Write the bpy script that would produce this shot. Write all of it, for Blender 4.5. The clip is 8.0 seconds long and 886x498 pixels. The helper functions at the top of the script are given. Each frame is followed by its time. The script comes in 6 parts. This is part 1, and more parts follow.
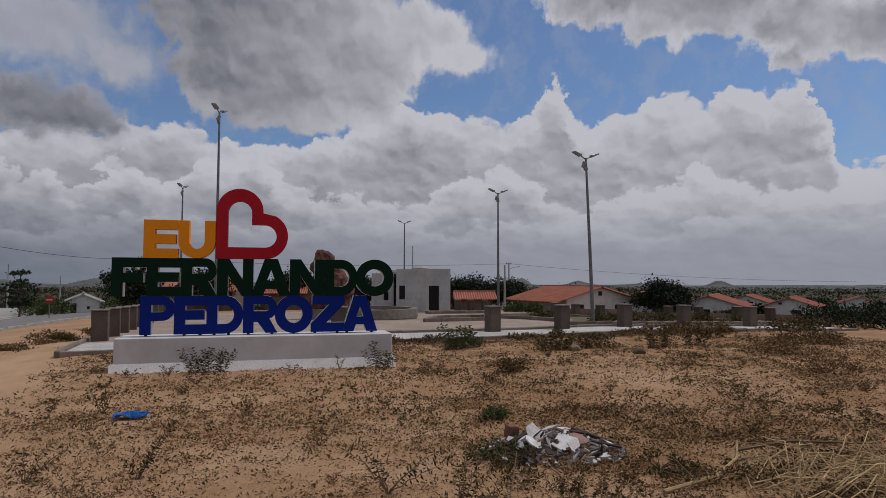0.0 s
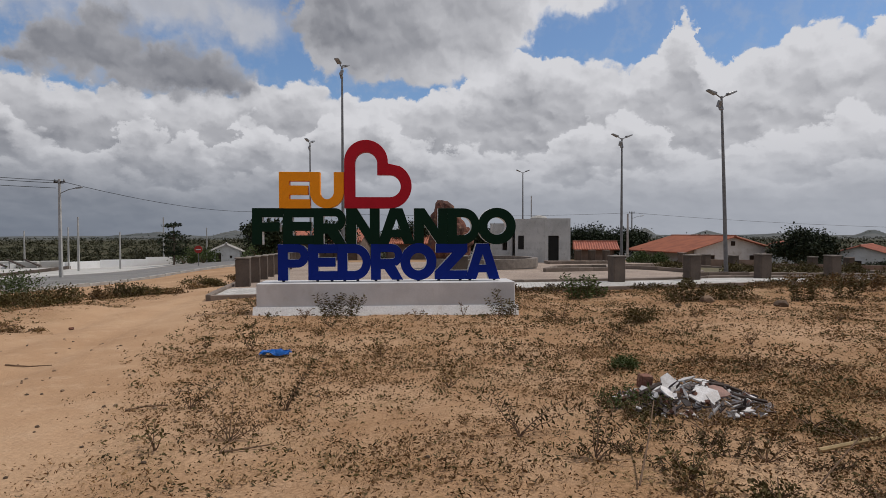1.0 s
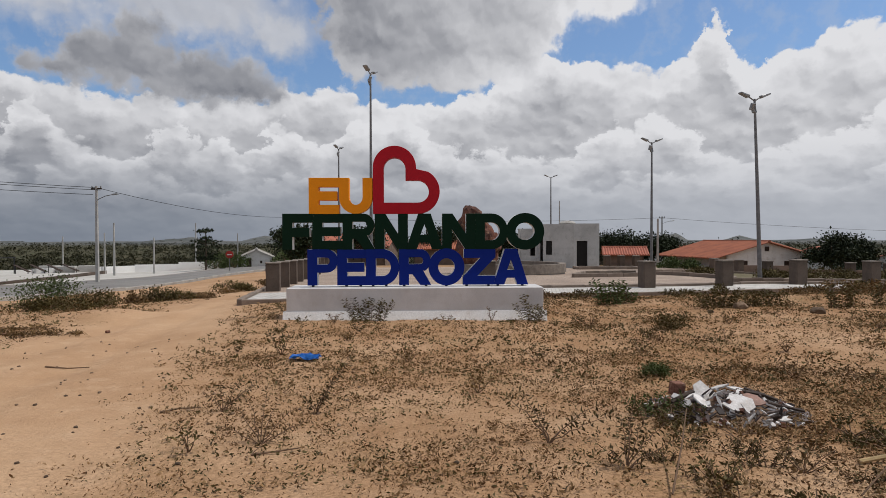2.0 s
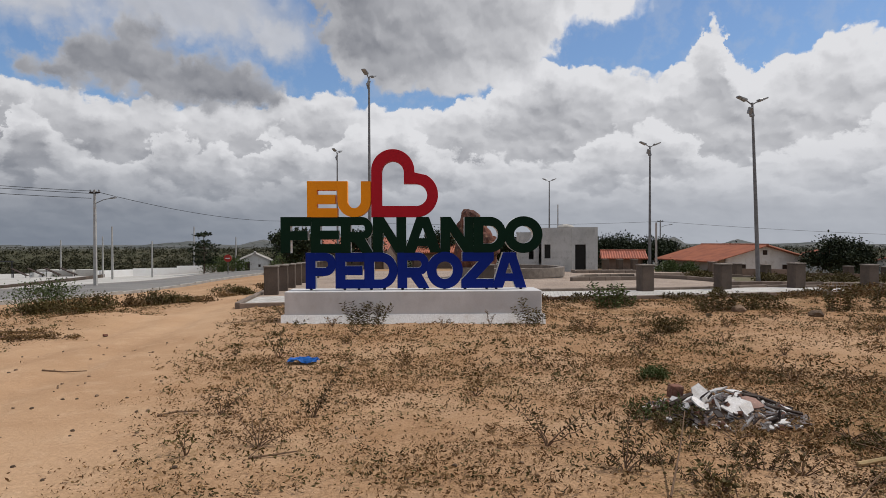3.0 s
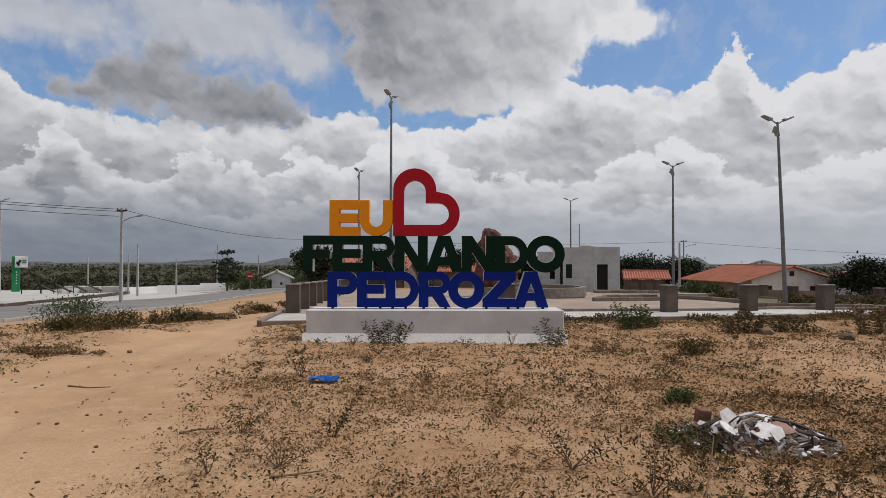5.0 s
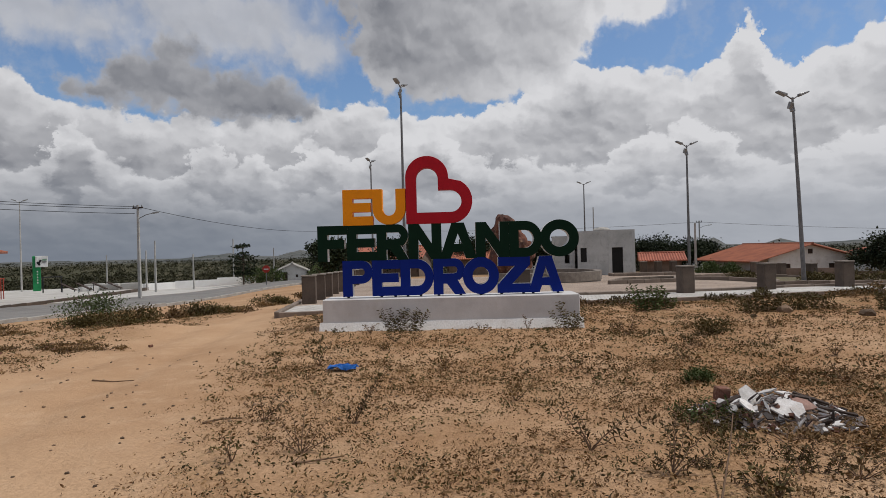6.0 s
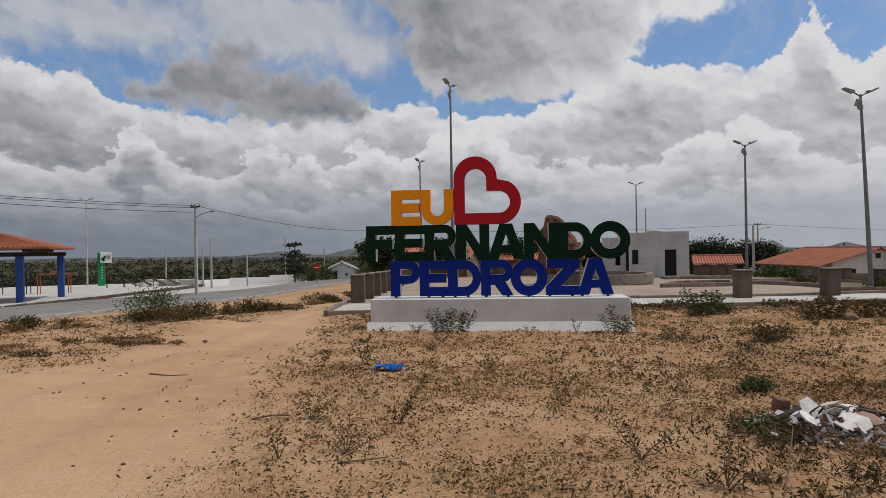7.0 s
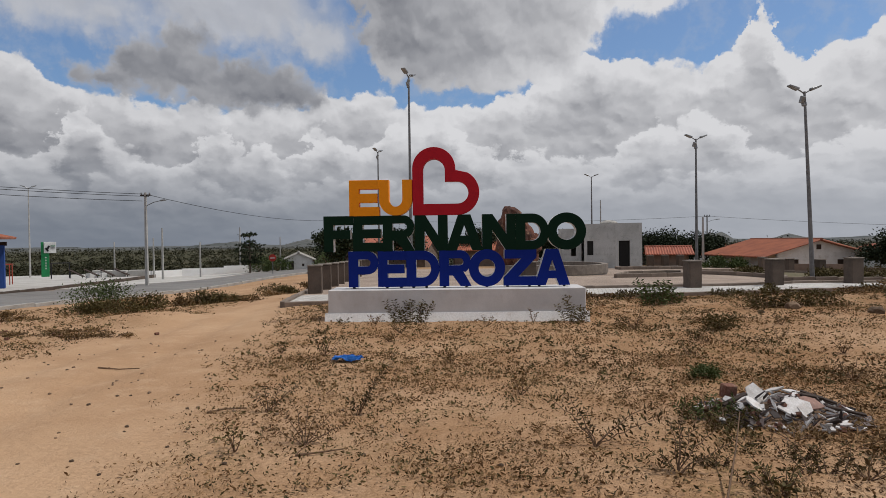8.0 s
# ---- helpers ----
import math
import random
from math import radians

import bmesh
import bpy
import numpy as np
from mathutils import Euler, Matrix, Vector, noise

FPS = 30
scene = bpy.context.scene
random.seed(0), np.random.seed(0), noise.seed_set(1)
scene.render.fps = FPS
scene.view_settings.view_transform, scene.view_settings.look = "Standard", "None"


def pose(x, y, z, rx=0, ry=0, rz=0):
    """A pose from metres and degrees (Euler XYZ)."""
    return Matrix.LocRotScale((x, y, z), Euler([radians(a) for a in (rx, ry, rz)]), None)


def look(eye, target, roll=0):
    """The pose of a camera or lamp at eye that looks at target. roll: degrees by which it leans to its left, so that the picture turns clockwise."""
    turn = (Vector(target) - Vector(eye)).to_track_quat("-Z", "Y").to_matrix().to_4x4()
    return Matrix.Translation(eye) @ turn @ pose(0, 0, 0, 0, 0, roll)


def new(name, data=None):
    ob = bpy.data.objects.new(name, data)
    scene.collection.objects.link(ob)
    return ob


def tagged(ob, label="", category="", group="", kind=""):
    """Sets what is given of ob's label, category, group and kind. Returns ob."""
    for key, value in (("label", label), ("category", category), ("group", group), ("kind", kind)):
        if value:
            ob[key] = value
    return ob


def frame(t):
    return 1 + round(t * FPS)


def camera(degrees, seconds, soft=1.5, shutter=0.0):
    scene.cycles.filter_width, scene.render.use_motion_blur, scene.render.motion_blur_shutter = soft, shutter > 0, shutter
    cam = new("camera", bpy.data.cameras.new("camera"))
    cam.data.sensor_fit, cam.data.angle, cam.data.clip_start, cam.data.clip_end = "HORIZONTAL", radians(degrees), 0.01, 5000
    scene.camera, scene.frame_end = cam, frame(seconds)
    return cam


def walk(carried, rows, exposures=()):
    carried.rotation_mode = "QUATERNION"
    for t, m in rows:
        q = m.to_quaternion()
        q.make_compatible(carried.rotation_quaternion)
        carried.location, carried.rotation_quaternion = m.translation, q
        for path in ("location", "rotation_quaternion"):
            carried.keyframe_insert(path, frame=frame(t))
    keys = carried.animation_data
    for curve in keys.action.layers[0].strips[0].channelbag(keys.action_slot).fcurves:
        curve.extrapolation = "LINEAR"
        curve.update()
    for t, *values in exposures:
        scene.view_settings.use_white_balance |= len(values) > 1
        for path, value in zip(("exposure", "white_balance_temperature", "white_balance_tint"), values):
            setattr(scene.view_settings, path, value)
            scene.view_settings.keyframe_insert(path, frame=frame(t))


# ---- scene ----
# camera: time, place, yaw, pitch, lean
cam = camera(70.15, 8.0, soft=0.8)
PATH = [
    (0, 0.102, -0.102, 1.656, -15.36, 2.92, 0.13),
    (0.5, 0.056, -0.048, 1.637, -10.00, 1.16, 0.62),
    (1, 0.018, -0.005, 1.605, -4.75, -1.55, -0.12),
    (1.5, 0.012, 0.011, 1.600, -2.63, -1.63, -0.26),
    (1.7, 0.004, -0.010, 1.605, -2.25, -1.40, -0.14),
    (3, 0.009, -0.008, 1.595, -2.40, -0.72, -0.16),
    (3.5, 0.016, -0.002, 1.605, -0.45, -0.50, -0.57),
    (4, -0.000, -0.000, 1.600, -0.00, -0.49, -0.35),
    (4.5, -0.003, 0.015, 1.597, -0.86, 0.57, -0.04),
    (5.8, -0.024, 0.013, 1.589, 0.91, 1.14, -0.25),
    (6, -0.011, 0.001, 1.573, 0.72, -0.06, -1.51),
    (6.5, -0.002, 0.030, 1.591, 2.88, -0.25, -0.73),
    (7, -0.001, 0.041, 1.586, 5.10, 0.04, -0.93),
    (7.5, -0.028, 0.043, 1.605, 0.26, -0.49, -0.48),
    (8, -0.011, 0.039, 1.590, 1.30, -0.88, -0.79),
]


def aim(x, y, z, yaw, pitch, lean):
    a, b = radians(yaw), radians(pitch)
    way = Vector((-math.sin(a) * math.cos(b), math.cos(a) * math.cos(b), math.sin(b)))
    eye = Vector((x, y, z))
    return look(eye, eye + way, lean)


EXPOSURES = [(0.0, -0.82, 6180, 15), (0.5, -0.66, 6200, 14), (1.0, -0.44, 6350, 12), (1.5, -0.27, 6400, 11), (3.0, -0.25, 6400, 11), (4.5, -0.25, 6400, 11), (6.0, -0.38, 6420, 11), (8.0, -0.38, 6420, 11)]
walk(cam, [(row[0], aim(*row[1:])) for row in PATH], EXPOSURES)

# ---- sky and sun ----
SUN_AZ, SUN_EL = 86.0, 60.0  # degrees to the right of straight ahead, degrees up


def node(tree, kind, **values):
    n = tree.nodes.new(kind)
    for k, v in values.items():
        setattr(n, k, v)
    return n


def feed(tree, socket, value):
    if hasattr(value, "is_output"):
        tree.links.new(value, socket)
    elif value is not None:
        socket.default_value = value


def calc(tree, op, a, b=None, c=None, clamp=False):
    n = node(tree, "ShaderNodeMath", operation=op, use_clamp=clamp)
    for s, v in zip(n.inputs, (a, b, c)):
        feed(tree, s, v)
    return n.outputs[0]


def mix(tree, f, a, b, blend="MIX"):
    n = node(tree, "ShaderNodeMix", data_type="RGBA", blend_type=blend)
    feed(tree, n.inputs[0], f)
    for s, v in ((n.inputs[6], a), (n.inputs[7], b)):
        feed(tree, s, (*v, 1) if isinstance(v, tuple) and len(v) == 3 else v)
    return n.outputs[2]


def smooth(tree, value, low, high, to_low=0.0, to_high=1.0):
    n = node(tree, "ShaderNodeMapRange", interpolation_type="SMOOTHSTEP")
    for s, v in zip(n.inputs, (value, low, high, to_low, to_high)):
        feed(tree, s, v)
    return n.outputs[0]


world = bpy.data.worlds.new("sky")
scene.world = world
world.use_nodes = True
wt = world.node_tree
wt.nodes.clear()
sky = node(wt, "ShaderNodeTexSky", sky_type="NISHITA", sun_disc=False, sun_elevation=radians(SUN_EL),
           sun_rotation=radians(SUN_AZ), altitude=200, air_density=1.0, dust_density=1.5)
geo = node(wt, "ShaderNodeTexCoord")
xyz = node(wt, "ShaderNodeSeparateXYZ")
wt.links.new(geo.outputs["Generated"], xyz.inputs[0])
# azimuth and elevation in degrees
az = calc(wt, "MULTIPLY", calc(wt, "ARCTAN2", xyz.outputs[0], xyz.outputs[1]), 57.2958)
el = calc(wt, "MULTIPLY", calc(wt, "ARCSINE", xyz.outputs[2]), 57.2958)
# a plane of cloud places, flatter towards the horizon
plan = node(wt, "ShaderNodeCombineXYZ")
wt.links.new(calc(wt, "MULTIPLY", az, 0.1), plan.inputs[0])
e_low = calc(wt, "MAXIMUM", el, -4.0)
wt.links.new(calc(wt, "MULTIPLY", calc(wt, "LOGARITHM", calc(wt, "ADD", 1.0, calc(wt, "DIVIDE", e_low, 14.0)), math.e), 3.0), plan.inputs[1])


def total(values):
    out = values[0]
    for v in values[1:]:
        out = calc(wt, "ADD", out, v)
    return out


def times(a, b):
    return calc(wt, "MULTIPLY", a, b)


def shifted(source, by):
    at = node(wt, "ShaderNodeVectorMath", operation="ADD")
    wt.links.new(source, at.inputs[0])
    at.inputs[1].default_value = by
    return at.outputs[0]


def field(scale, detail, rough, shift):
    n = node(wt, "ShaderNodeTexNoise", noise_dimensions="2D")
    wt.links.new(shifted(plan.outputs[0], shift), n.inputs["Vector"])
    n.inputs["Scale"].default_value, n.inputs["Detail"].default_value, n.inputs["Roughness"].default_value = scale, detail, rough
    return n


broad = calc(wt, "SUBTRACT", field(0.8, 4.0, 0.5, (3.1, 7.7, 0)).outputs["Fac"], 0.5)
wisp = field(4.0, 8.0, 0.62, (1.7, 0.3, 0))
off = node(wt, "ShaderNodeVectorMath", operation="SUBTRACT")
wt.links.new(wisp.outputs["Color"], off.inputs[0])
off.inputs[1].default_value = (0.5, 0.5, 0.5)
shaken = node(wt, "ShaderNodeVectorMath", operation="MULTIPLY_ADD")
wt.links.new(off.outputs[0], shaken.inputs[0])
shaken.inputs[1].default_value = (0.24, 0.18, 0.0)
wt.links.new(plan.outputs[0], shaken.inputs[2])
push = node(wt, "ShaderNodeSeparateXYZ")
wt.links.new(off.outputs[0], push.inputs[0])
az_p = calc(wt, "ADD", az, times(push.outputs[0], 4.5))
el_p = calc(wt, "ADD", el, times(push.outputs[1], 2.6))


def heaps(scale, shift):
    """Round cloud heaps of one size: how high they stand, and how far each place faces the sun."""
    def height(extra):
        cells = node(wt, "ShaderNodeTexVoronoi", voronoi_dimensions="2D", feature="SMOOTH_F1")
        wt.links.new(shifted(shaken.outputs[0], (shift[0] + extra[0], shift[1] + extra[1], 0)), cells.inputs["Vector"])
        cells.inputs["Scale"].default_value, cells.inputs["Smoothness"].default_value = scale, 0.55
        return calc(wt, "SUBTRACT", 0.42, cells.outputs["Distance"])
    here = height((0, 0))
    return here, calc(wt, "SUBTRACT", here, height((0.10 / scale, 0.24 / scale)))


(high_1, lit_1), (high_2, lit_2), (high_3, lit_3) = heaps(1.5, (0.4, 0.2)), heaps(3.8, (2.3, 1.1)), heaps(9.0, (5.2, 3.3))
rough_ = calc(wt, "SUBTRACT", wisp.outputs["Fac"], 0.5)
bulge = total([times(high_1, 1.6), times(high_2, 1.3), times(high_3, 0.8), times(rough_, 1.0), -0.3])
relief = total([times(lit_1, 0.6), times(lit_2, 0.8), times(lit_3, 0.4), times(rough_, 0.25)])
DULL, WHITE = (0.23, 0.24, 0.27), (0.88, 0.88, 0.89)


def lay(under, alpha, tone):
    return mix(wt, alpha, under, mix(wt, calc(wt, "MAXIMUM", calc(wt, "MINIMUM", tone, 1.0), 0.0), DULL, WHITE))


def bank(under, outline, top, low, reach, gain, crisp=0.5, fade=1.0):
    """A bank of heaped cloud below an outline of (azimuth, elevation): white along its top, greyer down its side."""
    ramp = node(wt, "ShaderNodeValToRGB")
    wt.links.new(calc(wt, "DIVIDE", calc(wt, "ADD", az_p, 60.0), 120.0), ramp.inputs[0])
    stops = ramp.color_ramp.elements
    while len(stops) < len(outline):
        stops.new(0.5)
    for stop, (a_, e_) in zip(stops, outline):
        stop.position = (a_ + 60) / 120
        stop.color = (e_ / 30, e_ / 30, e_ / 30, 1)
    inside = calc(wt, "ADD", calc(wt, "SUBTRACT", times(ramp.outputs[0], 30.0), el_p), bulge)
    tone = total([smooth(wt, inside, reach, 0.3, low, top), times(relief, gain), smooth(wt, az, -34.0, 2.0, -0.16, 0.0), smooth(wt, az, 8.0, 34.0, 0.0, 0.10)])
    return lay(under, times(smooth(wt, inside, -0.15, crisp), fade), tone)


def drift(under, rounds, rim, core, deep, soft, gain, slope=0.0, middle=0.0, fade=1.0):
    """A free cloud made of merged rounds (azimuth, elevation, half-width, half-height)."""
    inside = None
    for a_, e_, w_, h_ in rounds:
        u = calc(wt, "DIVIDE", calc(wt, "SUBTRACT", az_p, a_), w_)
        v = calc(wt, "DIVIDE", calc(wt, "SUBTRACT", el_p, e_), h_)
        d = times(calc(wt, "SUBTRACT", 1.0, calc(wt, "SQRT", calc(wt, "ADD", times(u, u), times(v, v)))), h_)
        inside = d if inside is None else calc(wt, "SMOOTH_MAX", inside, d, 0.6)
    inside = total([inside, times(bulge, 0.7), 0.55])
    tone = total([smooth(wt, inside, 0.0, deep, rim, core), times(relief, gain), times(calc(wt, "SUBTRACT", az, middle), slope)])
    return lay(under, times(smooth(wt, inside, -0.15, soft), fade), tone)


blue = mix(wt, 1.0, sky.outputs[0], (0.088, 0.116, 0.142), "MULTIPLY")
# a thin white veil over the open sky
veil = calc(wt, "ADD", 0.10, times(smooth(wt, wisp.outputs["Fac"], 0.42, 0.68), 0.22))
seen = mix(wt, veil, blue, (0.55, 0.60, 0.68))
seen = drift(seen, [(-33, 18.4, 10, 3.0), (-20, 19.2, 12, 3.6), (-12, 17.6, 6, 2.6), (-41, 16.8, 6, 1.8)], 0.5, 0.62, 2.0, 2.4, 0.2, fade=0.85)
# broken cover overhead and all round
beyond = calc(wt, "MAXIMUM", smooth(wt, el, 25.5, 31.0), smooth(wt, calc(wt, "ABSOLUTE", az), 52.0, 60.0))
seen = lay(seen, times(beyond, smooth(wt, total([times(broad, 5.0), bulge]), -1.4, -0.4)), total([0.45, times(broad, 0.8), times(relief, 0.7)]))
BACK_BANK = [(-60, 12), (-44, 14.5), (-36, 14.4), (-34, 13.6), (-31, 12.6), (-26, 11.5), (-18, 11.8), (-14.7, 12.8), (-11, 13.6), (-7.9, 13.4), (-3.8, 12), (6.4, 13), (9, 15.6), (11.4, 16.6),
             (14, 15.4), (18, 14.5), (21.4, 14), (23, 15.6), (24.3, 16.4), (25.0, 17.8), (26.1, 18.2), (26.8, 15.6), (28.4, 13.8), (29.6, 14.6), (34.2, 15.4), (42.6, 15.6), (45.8, 15.2), (46.9, 12), (48, 9), (51, 10.2), (60, 14)]
seen = bank(seen, BACK_BANK, 0.98, 0.50, 4.6, 0.6, 0.35)
# grey drifting clouds, the great one white on the side towards the sun
seen = drift(seen, [(-24.2, 14.2, 5.6, 2.3), (-23.2, 16.6, 2.4, 1.7), (-18.8, 13.2, 6.0, 2.1), (-14.6, 12.4, 4.0, 1.6), (-29, 13.2, 3.5, 1.2)], 0.48, 0.15, 1.8, 1.2, 0.35)
seen = drift(seen, [(-2.0, 19.0, 7.6, 5.2), (2.0, 16.6, 6.6, 3.6), (0, 24.5, 11, 6), (8, 18.6, 5.4, 5.0), (12.8, 21.4, 5.4, 2.8), (16.6, 20.0, 2.8, 1.4)], 0.66, 0.36, 3.2, 0.7, 0.45, 0.030, 1.5)
seen = drift(seen, [(30, 24.0, 5, 2.2), (38, 22.6, 6.4, 2.7), (45, 20.4, 4, 2.2), (51, 19.0, 5, 2.4), (44.6, 17.8, 1.0, 1.0)], 0.95, 0.48, 1.7, 0.5, 0.6)
MIDDLE_BANK = [(-60, 10), (-40, 8.5), (-34.6, 7.4), (-32.6, 8.4), (-31.7, 10.4), (-30.4, 11.0), (-29.1, 9.2), (-25.9, 7.0), (-23.0, 7.6), (-21.6, 9.6), (-20.4, 9.6), (-19, 7.9), (-17.1, 8.8), (-15.2, 7.0), (-13.3, 10.0), (-11.8, 10.8),
               (-8.9, 8.4), (-6.0, 9.8), (-2.6, 11.0), (-0.8, 11.6), (1.3, 8.8), (2.9, 9.2), (4.3, 7.6), (8, 8.2), (13, 7.2), (17.4, 10), (22.2, 10.2), (25.5, 7.2), (33, 7.6), (38.6, 9.6), (44.4, 7.6), (52, 9)]
seen = bank(seen, MIDDLE_BANK, 1.0, 0.48, 4.0, 0.6, 0.4, 0.95)
seen = bank(seen, [(-60, 5.6), (-38, 5.0), (-26, 5.8), (-18, 4.4), (-9, 6.2), (-2, 5.0), (7, 6.4), (15, 4.8), (24, 5.8), (33, 4.8), (42, 6.0), (60, 5.0)], 0.80, 0.46, 2.6, 0.5, 0.7, 0.9)
# thick haze low down
haze = smooth(wt, el, 9.0, 0.0, 0.0, 0.85)
seen = mix(wt, haze, seen, mix(wt, smooth(wt, az, -35.0, 30.0), (0.21, 0.245, 0.30), (0.46, 0.49, 0.54)))
back = node(wt, "ShaderNodeBackground")
wt.links.new(seen, back.inputs[0])
back.inputs[1].default_value = 1.0
wt.links.new(back.outputs[0], node(wt, "ShaderNodeOutputWorld").inputs[0])

sun = new("sun", bpy.data.lights.new("sun", "SUN"))
sun.data.energy, sun.data.angle, sun.data.color = 3.3, radians(0.6), (1.0, 0.95, 0.87)
a, e = radians(SUN_AZ), radians(SUN_EL)
sun.matrix_world = look((0, 0, 60), Vector((0, 0, 60)) - Vector((math.sin(a) * math.cos(e), math.cos(a) * math.cos(e), math.sin(e))))

# ---- materials ----
def material(name, colour, rough=0.8, metal=0.0, dark=None, scale=3.0, fine=40.0, bump=0.2, grime=None, grime_amount=0.5, vary=0.0, gloss=0.35, grain=0.35):
    """A worn surface: large stains between two colours, fine grain and relief."""
    m = bpy.data.materials.new(name)
    m.use_nodes = True
    t = m.node_tree
    b = t.nodes["Principled BSDF"]
    dark = dark or tuple(c * 0.7 for c in colour)
    at = node(t, "ShaderNodeTexCoord").outputs["Object"]

    def cloudy(s, detail, rough_=0.6):
        n = node(t, "ShaderNodeTexNoise")
        t.links.new(at, n.inputs["Vector"])
        n.inputs["Scale"].default_value, n.inputs["Detail"].default_value, n.inputs["Roughness"].default_value = s, detail, rough_
        return n.outputs["Fac"]
    big, small = cloudy(scale, 4), cloudy(fine, 5)
    col = mix(t, smooth(t, big, 0.35, 0.68), colour, dark)
    col = mix(t, grain, col, mix(t, smooth(t, small, 0.3, 0.7), (0.55, 0.55, 0.55), (1.25, 1.25, 1.25)), "MULTIPLY")
    if grime:
        col = mix(t, calc(t, "MULTIPLY", smooth(t, cloudy(scale * 2.7, 7, 0.7), 0.52, 0.7), grime_amount), col, grime)
    if vary:
        info = node(t, "ShaderNodeObjectInfo").outputs["Random"]
        hsv = node(t, "ShaderNodeHueSaturation")
        t.links.new(col, hsv.inputs["Color"])
        t.links.new(smooth(t, info, 0, 1, 1 - vary, 1 + vary), hsv.inputs["Value"])
        col = hsv.outputs[0]
    t.links.new(col, b.inputs["Base Color"])
    t.links.new(smooth(t, small, 0.2, 0.8, max(0.05, rough - 0.12), min(1.0, rough + 0.1)), b.inputs["Roughness"])
    b.inputs["Metallic"].default_value = metal
    b.inputs["Specular IOR Level"].default_value = gloss
    bp = node(t, "ShaderNodeBump")
    bp.inputs["Strength"].default_value, bp.inputs["Distance"].default_value = bump, 0.02
    t.links.new(small, bp.inputs["Height"])
    t.links.new(bp.outputs[0], b.inputs["Normal"])
    return m


def leaf_material(name, one, two, scale=0.8, rough=0.7):
    """Leaves whose colour differs from leaf to leaf and from clump to clump."""
    m = bpy.data.materials.new(name)
    m.use_nodes = True
    t = m.node_tree
    b = t.nodes["Principled BSDF"]
    g_ = node(t, "ShaderNodeNewGeometry")
    n = node(t, "ShaderNodeTexNoise")
    t.links.new(g_.outputs["Position"], n.inputs["Vector"])
    n.inputs["Scale"].default_value = scale
    f = calc(t, "ADD", calc(t, "MULTIPLY", g_.outputs["Random Per Island"], 0.6), calc(t, "MULTIPLY", smooth(t, n.outputs["Fac"], 0.35, 0.65), 0.4))
    t.links.new(mix(t, f, one, two), b.inputs["Base Color"])
    b.inputs["Roughness"].default_value = rough
    b.inputs["Specular IOR Level"].default_value = 0.2
    return m


def paved_material(name, one, two, joint, wide, high, rough=0.85, turn=0.0):
    m = bpy.data.materials.new(name)
    m.use_nodes = True
    t = m.node_tree
    b = t.nodes["Principled BSDF"]
    tc = node(t, "ShaderNodeTexCoord")
    mp = node(t, "ShaderNodeMapping")
    mp.inputs["Rotation"].default_value = (0, 0, radians(turn))
    t.links.new(tc.outputs["Object"], mp.inputs[0])
    br = node(t, "ShaderNodeTexBrick")
    t.links.new(mp.outputs[0], br.inputs["Vector"])
    br.inputs["Color1"].default_value, br.inputs["Color2"].default_value, br.inputs["Mortar"].default_value = (*one, 1), (*two, 1), (*joint, 1)
    br.inputs["Scale"].default_value = 1.0
    br.inputs["Brick Width"].default_value, br.inputs["Row Height"].default_value, br.inputs["Mortar Size"].default_value = wide, high, 0.012
    n = node(t, "ShaderNodeTexNoise")
    t.links.new(tc.outputs["Object"], n.inputs["Vector"])
    n.inputs["Scale"].default_value, n.inputs["Detail"].default_value = 0.6, 8
    col = mix(t, 0.6, br.outputs["Color"], mix(t, smooth(t, n.outputs["Fac"], 0.3, 0.7), (0.68, 0.64, 0.6), (1.15, 1.13, 1.1)), "MULTIPLY")
    t.links.new(col, b.inputs["Base Color"])
    b.inputs["Roughness"].default_value = rough
    bp = node(t, "ShaderNodeBump")
    bp.inputs["Strength"].default_value, bp.inputs["Distance"].default_value = 0.4, 0.01
    t.links.new(br.outputs["Fac"], bp.inputs["Height"])
    bp.invert = True
    t.links.new(bp.outputs[0], b.inputs["Normal"])
    return m


